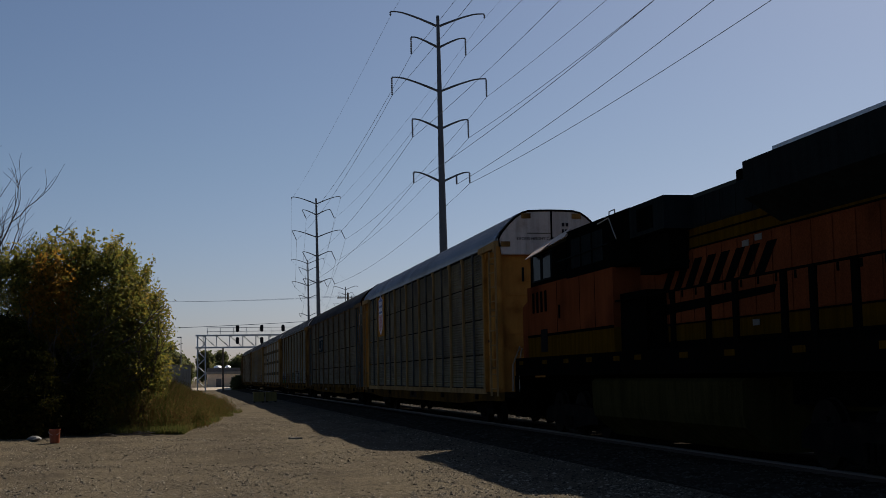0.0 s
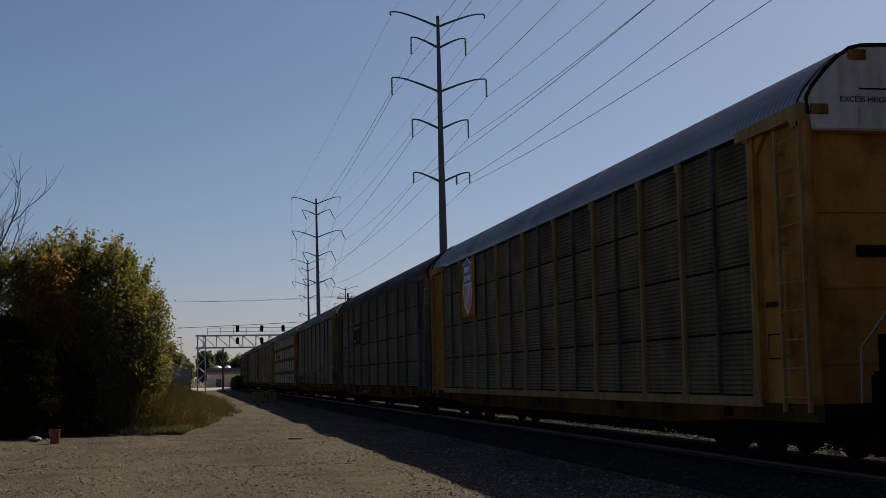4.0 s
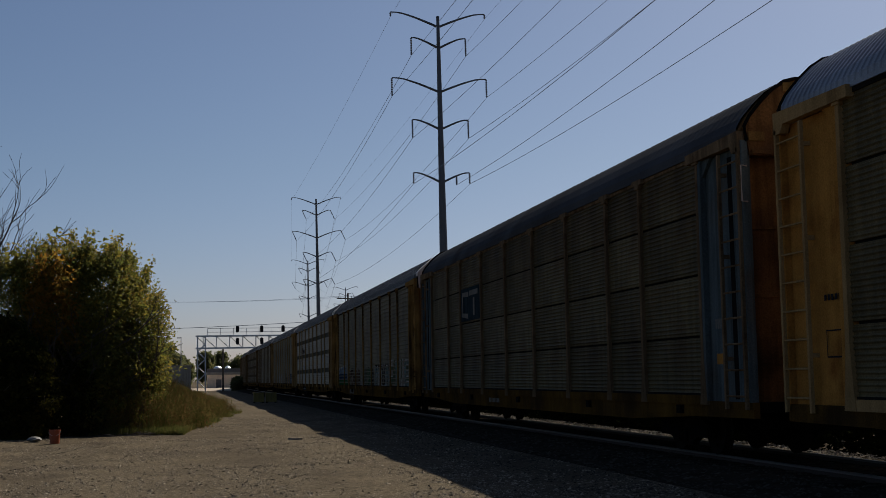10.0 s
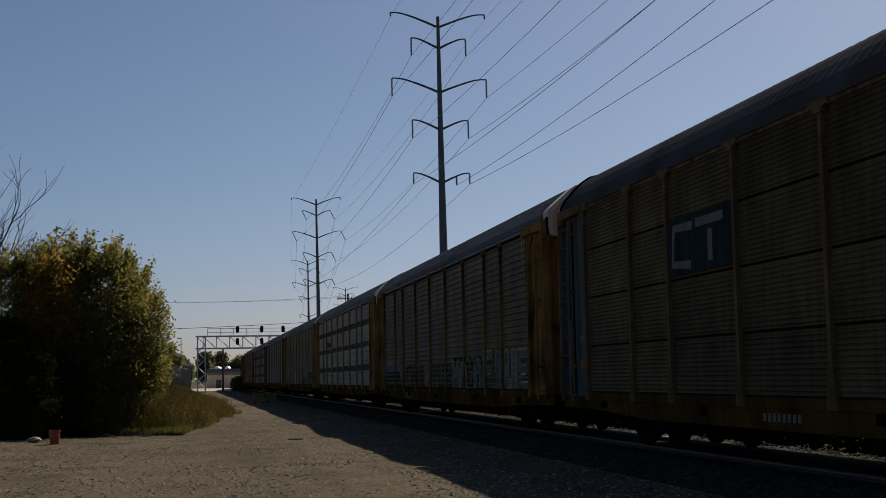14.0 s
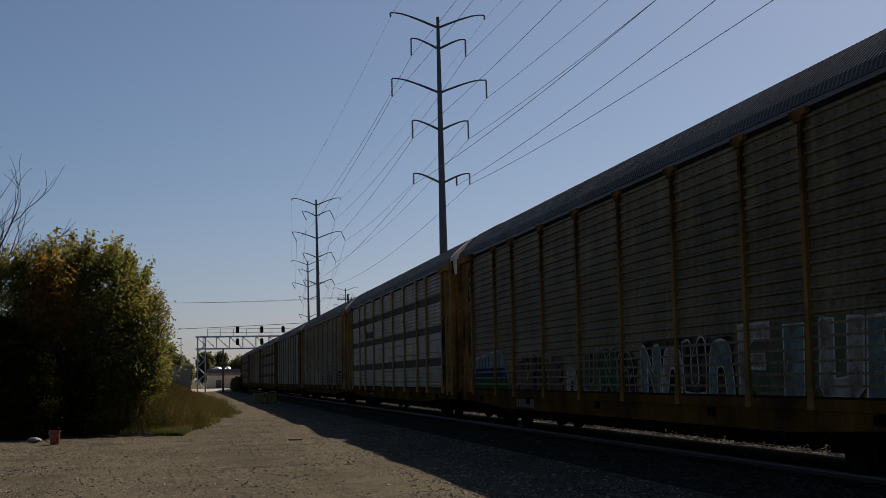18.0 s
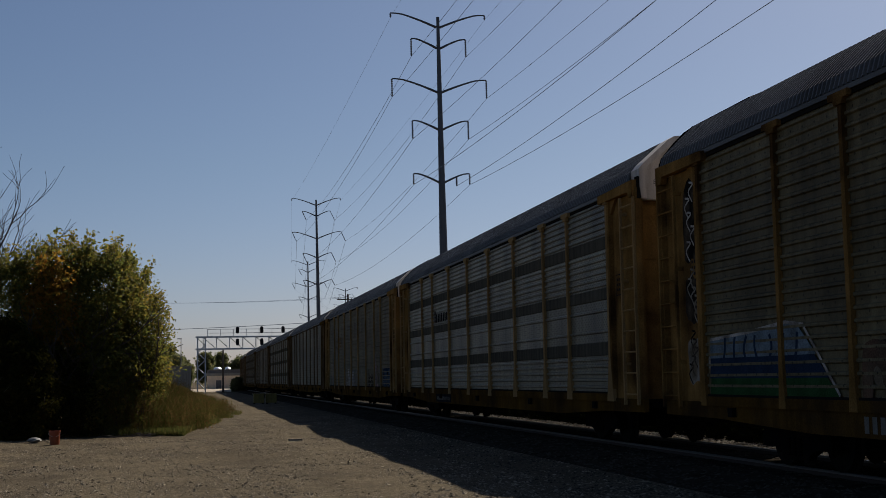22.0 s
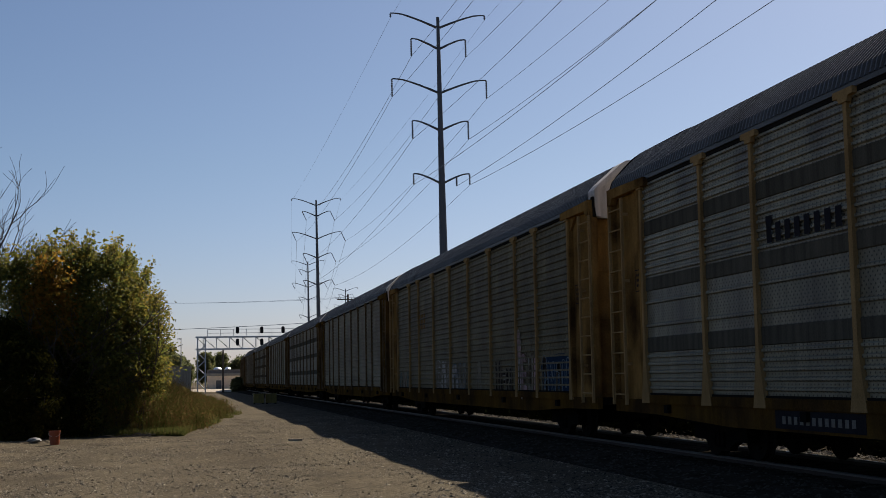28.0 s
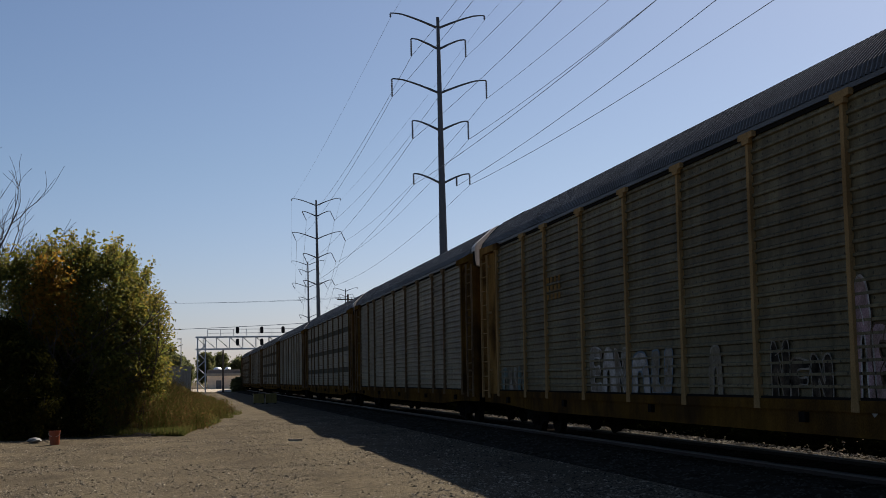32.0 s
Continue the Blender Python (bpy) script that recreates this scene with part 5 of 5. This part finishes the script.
    # banded tag with a slanted edge
    for k, (lo, hi, fill) in enumerate(((1.08, 1.36, SPRAY_LEAF), (1.34, 1.68, SPRAY_DEEP_BLUE), (1.66, 2.06, SPRAY_PALE_BLUE))):
        slant = lambda z: 7.7 + 1.1 * (z - 1.05)
        top = [(slant(hi) + 0.08, hi), (9.3, hi + (0.07 if k == 2 else 0.0)), (10.6, hi - (0.03 if k == 2 else 0.0)), (12.05, hi - (0.1 if k == 2 else 0.0))]
        part("graffiti_block", Geo().plate([(12.1, lo), (slant(lo), lo)] + top, -1.5292 - 0.0008 * k, 0.0008), fill, c, "sprayed graffiti band")
    edge = [(7.75, 1.1), (8.75, 2.08), (9.3, 2.13), (10.6, 2.03), (12.05, 1.96), (12.1, 1.5)]
    part("graffiti_line", Geo().stroke(edge, 0.05, -1.5325, 0.001), SPRAY_WHITE, c, "pale sprayed outline")
    for j in range(7):
        y = 9.0 + 0.42 * j
        part("graffiti_line", Geo().stroke(eased([(y, 1.62), (y + rng.uniform(-0.1, 0.1), 1.8), (y + rng.uniform(-0.1, 0.1), 1.98)]), 0.07, -1.5325 - 0.0002 * j, 0.001), SPRAY_DEEP_BLUE, c, "dark blue sprayed line")
    haze_tag(c, rng, 2.9, 7.0, 1.08, 2.0, (SPRAY_RED, SPRAY_DIM, SPRAY_BLACK), 16)
    form_tag(c, rng, 2.8, 7.2, 1.1, 1.9, ("arch", "bowl", "zig", "arch", "comb"), (SPRAY_RED, SPRAY_RED, SPRAY_BLACK), None, soft=True)
    form_tag(c, rng, 1.6, 2.5, 1.08, 1.62, ("arch",), (SPRAY_DIM,), SPRAY_WHITE, 0.04, True)
    form_tag(c, rng, -2.2, 1.2, 1.08, 1.9, ("bowl", "zig", "arch"), (SPRAY_GREEN, SPRAY_LEAF, SPRAY_BLACK), SPRAY_DIM, 0.05, True, back=SPRAY_BLACK)
    form_tag(c, rng, -6.85, -2.45, 1.08, 2.0, ("zig", "arch", "bowl", "arch"), (SPRAY_TEAL, SPRAY_DIM, SPRAY_BLACK), SPRAY_WHITE, 0.045, True, back=SPRAY_BLACK)
    form_tag(c, rng, -12.15, -6.95, 1.06, 2.14, ("flag", "bar", "bowl", "comb"), (SPRAY_DIM, SPRAY_TEAL), SPRAY_WHITE, 0.05, back=SPRAY_GREEN, uneven=0.04)
    for y in (-8.9, -10.0, -10.9):
        part("graffiti_line", Geo().stroke(eased([(y, 2.2), (y - 0.1, 2.4), (y - 0.28, 2.42), (y - 0.33, 2.22)]), 0.025, -1.5325, 0.001), SPRAY_RED, c, "faded red sprayed line")
    for z0, z1, fill, line in ((3.25, 4.75, SPRAY_BLACK, SPRAY_WHITE), (2.2, 3.1, SPRAY_BLACK, SPRAY_DIM), (1.2, 2.05, SPRAY_DIM, SPRAY_BLACK)):
        tag = blob(rng, 12.5, 13.22, z0, z1, 8, 0.25)
        part("graffiti_block", Geo().plate(tag, -1.4715, 0.0015), fill, c, "faded sprayed graffiti")
        for j in range(5):
            y, z = rng.uniform(12.6, 13.0), z0 + (j + 0.3) * (z1 - z0) / 6
            part("graffiti_line", Geo().stroke(eased([(y, z), (y + 0.15, z + 0.18), (y - 0.05, z + 0.3), (y + 0.12, z + 0.34)]), 0.035, -1.4745 - 0.0003 * j, 0.001), line, c, "sprayed line")
    bars(c, 5.4, 7.2, 0.64, 0.85, 9, LETTER_PALE, -1.532, "reporting_mark", "worn pale marks on the sill")
    cars.append(c)
    # car 4: silver banded panels with flared posts and a dark word mark
    c = make_autorack("silver banded covered car carrier with flared yellow posts", "band", (PANEL_SILVER, BAND_GREY), RACK_CREAM, RACK_YELLOW, END_WHITE, ROOF_DULL, 0.16)
    bars(c, 4.6, 7.0, 3.3, 3.58, 8, LETTER_DARK, -1.54, "logo_mark", "dark word mark in plain blocks")
    part("logo_mark", Geo().box(-1.543, -1.54, 6.74, 6.95, 3.58, 3.7), LETTER_DARK, c, "dark word mark in plain blocks")
    part("number_plate", Geo().box(-1.537, -1.53, 4.3, 6.9, 0.62, 0.88), LETTER_DARK, c, "black plate on the sill")
    bars(c, 4.5, 6.7, 0.69, 0.8, 12, LETTER_PALE, -1.542, "reporting_mark", "pale marks on a black plate")
    cars.append(c)
    # car 5: grey ridged, white and lilac graffiti
    c = make_autorack("grey ridged covered car carrier with white and lilac graffiti", "ridge", grey, RACK_CREAM, RACK_YELLOW, END_WHITE, ROOF_DULL, 0.06)
    form_tag(c, rng, 9.4, 12.0, 1.08, 1.7, ("arch", "bowl", "zig"), (SPRAY_TEAL, SPRAY_DIM), SPRAY_DIM, 0.03, True)
    form_tag(c, rng, 1.5, 3.95, 1.08, 1.95, ("comb", "arch", "zig"), (SPRAY_DIM, SPRAY_WHITE), SPRAY_WHITE, 0.035, True, uneven=0.25)
    form_tag(c, rng, -0.85, 1.35, 1.08, 1.98, ("arch", "bowl"), (SPRAY_WHITE, SPRAY_DIM), SPRAY_PALE_BLUE, 0.035, True, uneven=0.25)
    form_tag(c, rng, -3.1, -2.5, 1.1, 1.95, ("arch",), (PANEL_PALE,), SPRAY_DIM, 0.03, True)
    form_tag(c, rng, -6.75, -4.85, 1.0, 1.82, ("zig", "flag", "zig"), (SPRAY_BLACK,), SPRAY_DIM, 0.028, True, uneven=0.3)
    form_tag(c, rng, -7.85, -7.3, 1.0, 2.6, ("arch",), (SPRAY_LILAC,), SPRAY_WHITE, 0.035, True, uneven=0.0)
    form_tag(c, rng, -9.55, -7.8, 1.05, 2.25, ("comb", "bowl", "arch"), (SPRAY_LILAC, SPRAY_DIM), SPRAY_RED, 0.035, True, uneven=0.35)
    for j in range(9):
        y, z = rng.uniform(-9.3, -7.7), rng.uniform(1.2, 2.2)
        part("graffiti_line", Geo().stroke(eased([(y, z), (y + rng.uniform(-0.2, 0.2), z + 0.12), (y + rng.uniform(-0.1, 0.1), z + 0.28)]), 0.022, -1.535, 0.001), SPRAY_RED, c, "thin red sprayed line")
    form_tag(c, rng, -12.1, -9.75, 1.06, 1.9, ("arch", "zig", "arch", "bowl"), (SPRAY_BLACK, SPRAY_DEEP_BLUE), SPRAY_PALE_BLUE, 0.028, True, back=SPRAY_DEEP_BLUE, uneven=0.3)
    for k in range(3):
        bars(c, 6.0, 7.3, 3.2 + 0.2 * k, 3.33 + 0.2 * k, 4, RACK_YELLOW, -1.535, "faded_mark", "faded yellow marks")
    cars.append(c)
    # cars behind: plain repeats of the ridged and banded kinds
    d = make_autorack("grey ridged covered car carrier with dull yellow ends", "ridge", (PANEL_PALE, BAND_GREY), POST_RUST, SILL_YELLOW, END_WHITE, ROOF_DULL, 0.1)
    e = make_autorack("grey banded covered car carrier with rusty posts", "band", (PANEL_PALE, BAND_GREY), POST_RUST, SILL_YELLOW, END_WHITE, ROOF_DULL, 0.1)
    cars += [d, e]
    for k in range(6):
        cars.append(copy_thing((d, e)[k % 2], Matrix.Identity(4)))
    return cars


LOCO_HALF = 11.15


def make_locomotive():
    """A wide-cab diesel: frame, fuel tank, two three-axle trucks, cab at the far end, hood, radiator wings, railings."""
    L = thing("locomotive", "grimy orange and black diesel locomotive with yellow stripes", "locomotive")
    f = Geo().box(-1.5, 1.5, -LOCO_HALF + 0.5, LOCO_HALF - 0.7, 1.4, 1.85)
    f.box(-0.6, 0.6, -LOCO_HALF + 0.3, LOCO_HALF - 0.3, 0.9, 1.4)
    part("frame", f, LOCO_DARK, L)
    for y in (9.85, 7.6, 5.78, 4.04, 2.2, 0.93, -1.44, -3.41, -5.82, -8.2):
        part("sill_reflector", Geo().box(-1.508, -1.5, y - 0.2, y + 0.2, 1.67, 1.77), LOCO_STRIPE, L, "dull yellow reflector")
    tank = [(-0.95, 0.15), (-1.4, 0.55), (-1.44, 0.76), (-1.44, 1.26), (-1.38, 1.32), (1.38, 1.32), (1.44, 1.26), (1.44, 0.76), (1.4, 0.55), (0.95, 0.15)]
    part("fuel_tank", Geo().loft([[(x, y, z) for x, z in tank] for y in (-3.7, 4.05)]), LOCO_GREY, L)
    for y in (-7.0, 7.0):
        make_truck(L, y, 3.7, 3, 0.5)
        # Dark plate and box added to close the bright gap under the truck.
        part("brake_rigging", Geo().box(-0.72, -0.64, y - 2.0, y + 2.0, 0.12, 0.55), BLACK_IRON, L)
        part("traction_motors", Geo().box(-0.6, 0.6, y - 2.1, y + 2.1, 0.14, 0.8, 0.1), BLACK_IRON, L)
    for sy in (-1, 1):
        part("coupler", Geo().box(-0.14, 0.14, *sorted((sy * (LOCO_HALF - 0.4), sy * (LOCO_HALF + 0.2))), 0.62, 0.86, 0.04), BLACK_IRON, L)
        part("pilot", Geo().box(-1.45, 1.45, *sorted((sy * (LOCO_HALF - 0.55), sy * (LOCO_HALF - 0.4))), 0.35, 1.35), LOCO_DARK, L)
    # nose and cab
    nose = [(-1.42, 1.85), (-1.42, 3.15), (-1.2, 3.4), (1.2, 3.4), (1.42, 3.15), (1.42, 1.85)]
    part("nose", Geo().loft([[(x, y, z) for x, z in nose] for y in (9.0, 9.9)] + [[(x * 0.93, 10.3, 1.85 + (z - 1.85) * 0.9) for x, z in nose]]), LOCO_ORANGE, L)
    part("step_well", Geo().box(-1.512, -1.505, 7.27, 7.84, 1.96, 2.5), DARK_GAP, L)
    part("cab_lower", Geo().box(-1.5, 1.5, 5.6, 9.1, 2.35, 3.58), LOCO_ORANGE, L)
    part("cab_base", Geo().box(-1.5, 1.5, 2.3, 9.1, 1.85, 2.35), LOCO_STRIPE, L, "dull yellow lower band")
    part("band_line", Geo().box(-1.506, -1.5, 2.3, 9.1, 2.33, 2.39), LOCO_DARK, L)
    up = [(-1.5, 3.58), (-1.49, 4.42), (-1.25, 4.62), (-0.7, 4.76), (0.7, 4.76), (1.25, 4.62), (1.49, 4.42), (1.5, 3.58)]
    part("cab_upper", Geo().loft([[(x, 5.6, z) for x, z in up], [(x, 8.75, z - max(0.0, z - 3.58) * 0.1) for x, z in up]]), LOCO_DARK, L)
    edge = [(-1.5, 0.0), (-1.55, 0.0), (-1.4, 0.2), (-1.34, 0.18)]
    part("roof_edge", Geo().loft([[(x, 5.5, 4.5 + z) for x, z in edge], [(x, 8.6, 4.32 + z) for x, z in edge]]), VISOR_CREAM, L, "pale faded cab roof edge")
    for y0, y1 in ((6.8, 7.55), (7.7, 8.45)):
        win = part("side_window", Geo().box(-1.515, -1.49, y0, y1, 3.7, 4.3), CAB_GLASS, L)
        for a, b, c, d in ((y0 - 0.04, y1 + 0.04, 4.3, 4.34), (y0 - 0.04, y1 + 0.04, 3.66, 3.7), (y0 - 0.04, y0, 3.7, 4.3), (y1, y1 + 0.04, 3.7, 4.3)):
            part("window_frame", Geo().box(-1.53, -1.49, a, b, c, d), LOCO_SLATE, win)
    visor = [(-1.5, 0.08), (-1.7, -0.08), (-1.7, -0.06), (-1.5, 0.11)]
    part("sun_visor", Geo().loft([[(x, 6.9, 4.4 + z) for x, z in visor], [(x, 8.5, 4.32 + z) for x, z in visor]]), VISOR_CREAM, L, "pale cream sun visor")
    part("windshield", Geo().box(-1.2, 1.2, 8.74, 8.8, 3.7, 4.2), CAB_GLASS, L)
    bars(L, 7.2, 8.7, 2.92, 3.42, 4, LOCO_DARK, -1.502, "number_mark", "dark painted block")
    for y in (6.4, 4.6, 3.5):
        part("door_seam", Geo().box(-1.503, -1.5, y, y + 0.025, 2.4, 3.55), LOCO_DARK, L)
    part("door_handle", Geo().box(-1.53, -1.5, 6.15, 6.22, 2.7, 3.0), LOCO_DARK, L)
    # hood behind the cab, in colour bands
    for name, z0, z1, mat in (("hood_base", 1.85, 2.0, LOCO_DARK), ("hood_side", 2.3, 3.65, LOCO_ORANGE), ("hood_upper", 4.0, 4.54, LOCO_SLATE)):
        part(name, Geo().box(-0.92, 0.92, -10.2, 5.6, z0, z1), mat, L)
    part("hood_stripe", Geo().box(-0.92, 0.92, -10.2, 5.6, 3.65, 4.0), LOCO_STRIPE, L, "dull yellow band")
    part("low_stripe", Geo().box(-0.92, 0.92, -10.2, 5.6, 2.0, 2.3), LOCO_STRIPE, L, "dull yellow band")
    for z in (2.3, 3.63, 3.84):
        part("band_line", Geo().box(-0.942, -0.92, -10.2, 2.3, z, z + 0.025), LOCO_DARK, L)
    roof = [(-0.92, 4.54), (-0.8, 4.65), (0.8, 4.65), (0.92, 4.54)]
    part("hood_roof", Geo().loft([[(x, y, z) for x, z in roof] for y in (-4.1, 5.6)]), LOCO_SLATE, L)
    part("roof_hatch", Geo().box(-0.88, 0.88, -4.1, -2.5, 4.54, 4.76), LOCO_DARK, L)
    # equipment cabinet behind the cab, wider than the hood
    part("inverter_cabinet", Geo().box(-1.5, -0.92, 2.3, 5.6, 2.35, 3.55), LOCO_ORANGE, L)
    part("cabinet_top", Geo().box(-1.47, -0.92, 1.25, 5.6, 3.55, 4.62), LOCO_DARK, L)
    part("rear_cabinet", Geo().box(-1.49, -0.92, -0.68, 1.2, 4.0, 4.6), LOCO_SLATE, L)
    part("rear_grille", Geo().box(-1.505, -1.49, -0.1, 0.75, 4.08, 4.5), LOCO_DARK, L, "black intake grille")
    part("roof_handle", Geo().tube([(-1.2, 2.9, 4.62), (-1.2, 2.95, 4.8), (-1.2, 3.3, 4.8), (-1.2, 3.35, 4.62)], 0.014, 5), RAIL_PAINT, L, "thin bent lifting rail")
    for y in (3.3, 4.1, 4.9):
        part("louvre_panel", Geo().box(-1.482, -1.47, y - 0.33, y + 0.33, 3.75, 4.4), LOCO_SLATE, L)
    part("cabinet_rail", Geo().tube([(-1.5, 6.3, 4.0), (-1.5, 2.6, 4.05)], 0.018, 5), LOCO_SLATE, L)
    part("grab_rail", Geo().tube([(-1.5, 3.2, 4.52), (-1.55, 2.3, 4.54), (-1.55, 1.85, 4.07)], 0.013, 6), RAIL_PAINT, L, "pale bent handrail")
    part("dark_cabinet", Geo().box(-1.35, -0.92, 0.8, 2.3, 1.85, 3.0), LOCO_DARK, L)
    part("blower_box", Geo().box(-1.3, -0.92, -0.4, 1.2, 3.3, 3.98), LOCO_DARK, L)
    # radiator wings
    wing = [(-0.92, 3.7), (-1.5, 4.05), (-1.52, 4.62), (-1.2, 4.7), (1.2, 4.7), (1.52, 4.62), (1.5, 4.05), (0.92, 3.7)]
    part("radiator", Geo().loft([[(x, y, z) for x, z in wing] for y in (-10.3, -4.2)]), LOCO_SLATE, L, "flared slate radiator housing")
    part("radiator_grille", Geo().box(-1.3, 1.3, -9.6, -4.8, 4.7, 4.76), GALV, L, "pale radiator roof grille")
    # hood doors
    for k in range(18):
        y = -9.8 + k * 0.66
        part("hood_door", Geo().box(-0.935, -0.92, y, y + 0.6, 2.34, 3.6), LOCO_ORANGE, L)
        part("latch", Geo().box(-0.948, -0.935, y + 0.5, y + 0.56, 2.8, 2.92), LOCO_DARK, L)
        part("upper_door", Geo().box(-0.932, -0.92, y, y + 0.6, 4.03, 4.52), LOCO_SLATE, L)
    for y, z in ((-3.4, 3.55), (-2.9, 3.5), (-3.2, 2.2)):
        part("notice", Geo().box(-0.944, -0.936, y - 0.13, y + 0.13, z - 0.05, z + 0.05), LETTER_PALE, L, "small pale notice")
    # large slanted mark in plain blocks
    for k in range(4):
        y = 1.0 - k * 1.2
        for a, b in ((0.0, 0.36), (0.62, 0.98)):
            part("logo_mark", Geo().plate([(y - a, 2.97), (y - b, 2.97), (y - b - 0.5, 3.45), (y - a - 0.5, 3.45)][::-1], -0.938, 0.003), LOCO_DARK, L, "dark slanted painted block")
    part("logo_bar", Geo().plate([(1.15, 2.5), (1.0, 2.7), (-4.0, 2.76), (-3.9, 2.64)][::-1], -0.9395, 0.003), LOCO_DARK, L, "dark painted swoosh bar")
    # walkway railing
    for y in (-9.9, -8.6, -7.4, -6.22, -5.31, -3.59, -2.48, -0.86):
        part("stanchion", Geo().box(-1.47, -1.43, y - 0.09, y + 0.09, 1.85, 2.86), LOCO_DARK, L)
    part("handrail", Geo().tube([(-1.45, -10.2, 2.86), (-1.45, 0.0, 2.86), (-1.45, 2.4, 2.86)], 0.022, 6), LOCO_DARK, L)
    part("grab_rail", Geo().tube([(-1.42, 10.4, 1.0), (-1.42, 10.35, 1.75), (-1.42, 10.1, 2.1)], 0.02, 6), RAIL_PAINT, L, "pale bent handrail")
    part("grab_rail", Geo().tube([(-1.45, 11.0, 1.0), (-1.45, 10.95, 1.7), (-1.42, 10.3, 2.15)], 0.02, 6), RAIL_PAINT, L, "pale bent handrail")
    part("mirror", Geo().box(-1.66, -1.62, 8.9, 9.0, 3.75, 4.1), LOCO_SLATE, L)
    steps = Geo()
    for k in range(4):
        steps.box(-1.5, -1.1, 10.05, 10.55, 0.4 + 0.31 * k, 0.43 + 0.31 * k)
    steps.box(-1.5, -1.1, 10.55, 10.58, 0.35, 1.4).box(-1.5, -1.1, 10.02, 10.05, 0.35, 1.4)
    part("steps", steps, LOCO_DARK, L)
    for y in (3.4, -6.0):
        part("horn", Geo().tube([(0, y, 4.8), (0, y + 0.3, 5.02)], 0.07, 8, 0.12), LOCO_DARK, L)
    return L


locomotive = make_locomotive()
CARS = make_cars()
TURNING = [locomotive] + CARS[:5]

# ---- movement ----
FIRST_CENTRE = 49.13  # middle of the first car at 0 s, metres along the track


def gone(t):
    """Metres that the train has rolled by t seconds, slowing a little."""
    return 4.618 * t - 0.00347 * t * t


def vehicle_pose(s, half):
    """A vehicle whose two trucks stand on the track about s."""
    x0, y0, _ = on_track(s - half)
    x1, y1, _ = on_track(s + half)
    return Matrix.Translation(((x0 + x1) / 2, (y0 + y1) / 2, RAIL_Z)) @ Matrix.Rotation(-math.atan2(x1 - x0, y1 - y0), 4, "Z")


def motions():
    times = [2.0 * k for k in range(17)]
    walk(locomotive, [(t, vehicle_pose(FIRST_CENTRE - 15.05 - LOCO_HALF - gone(t), 7.0)) for t in times])
    for k, car in enumerate(CARS):
        walk(car, [(t, vehicle_pose(FIRST_CENTRE + PITCH * k - gone(t), 10.06)) for t in times])
    for w, (x, y, z), r in WHEELS:
        if w.parent.parent in TURNING:
            walk(w, [(0.1 * k, pose(x, y, z, math.degrees(gone(0.1 * k) / r))) for k in range(321)])


motions()
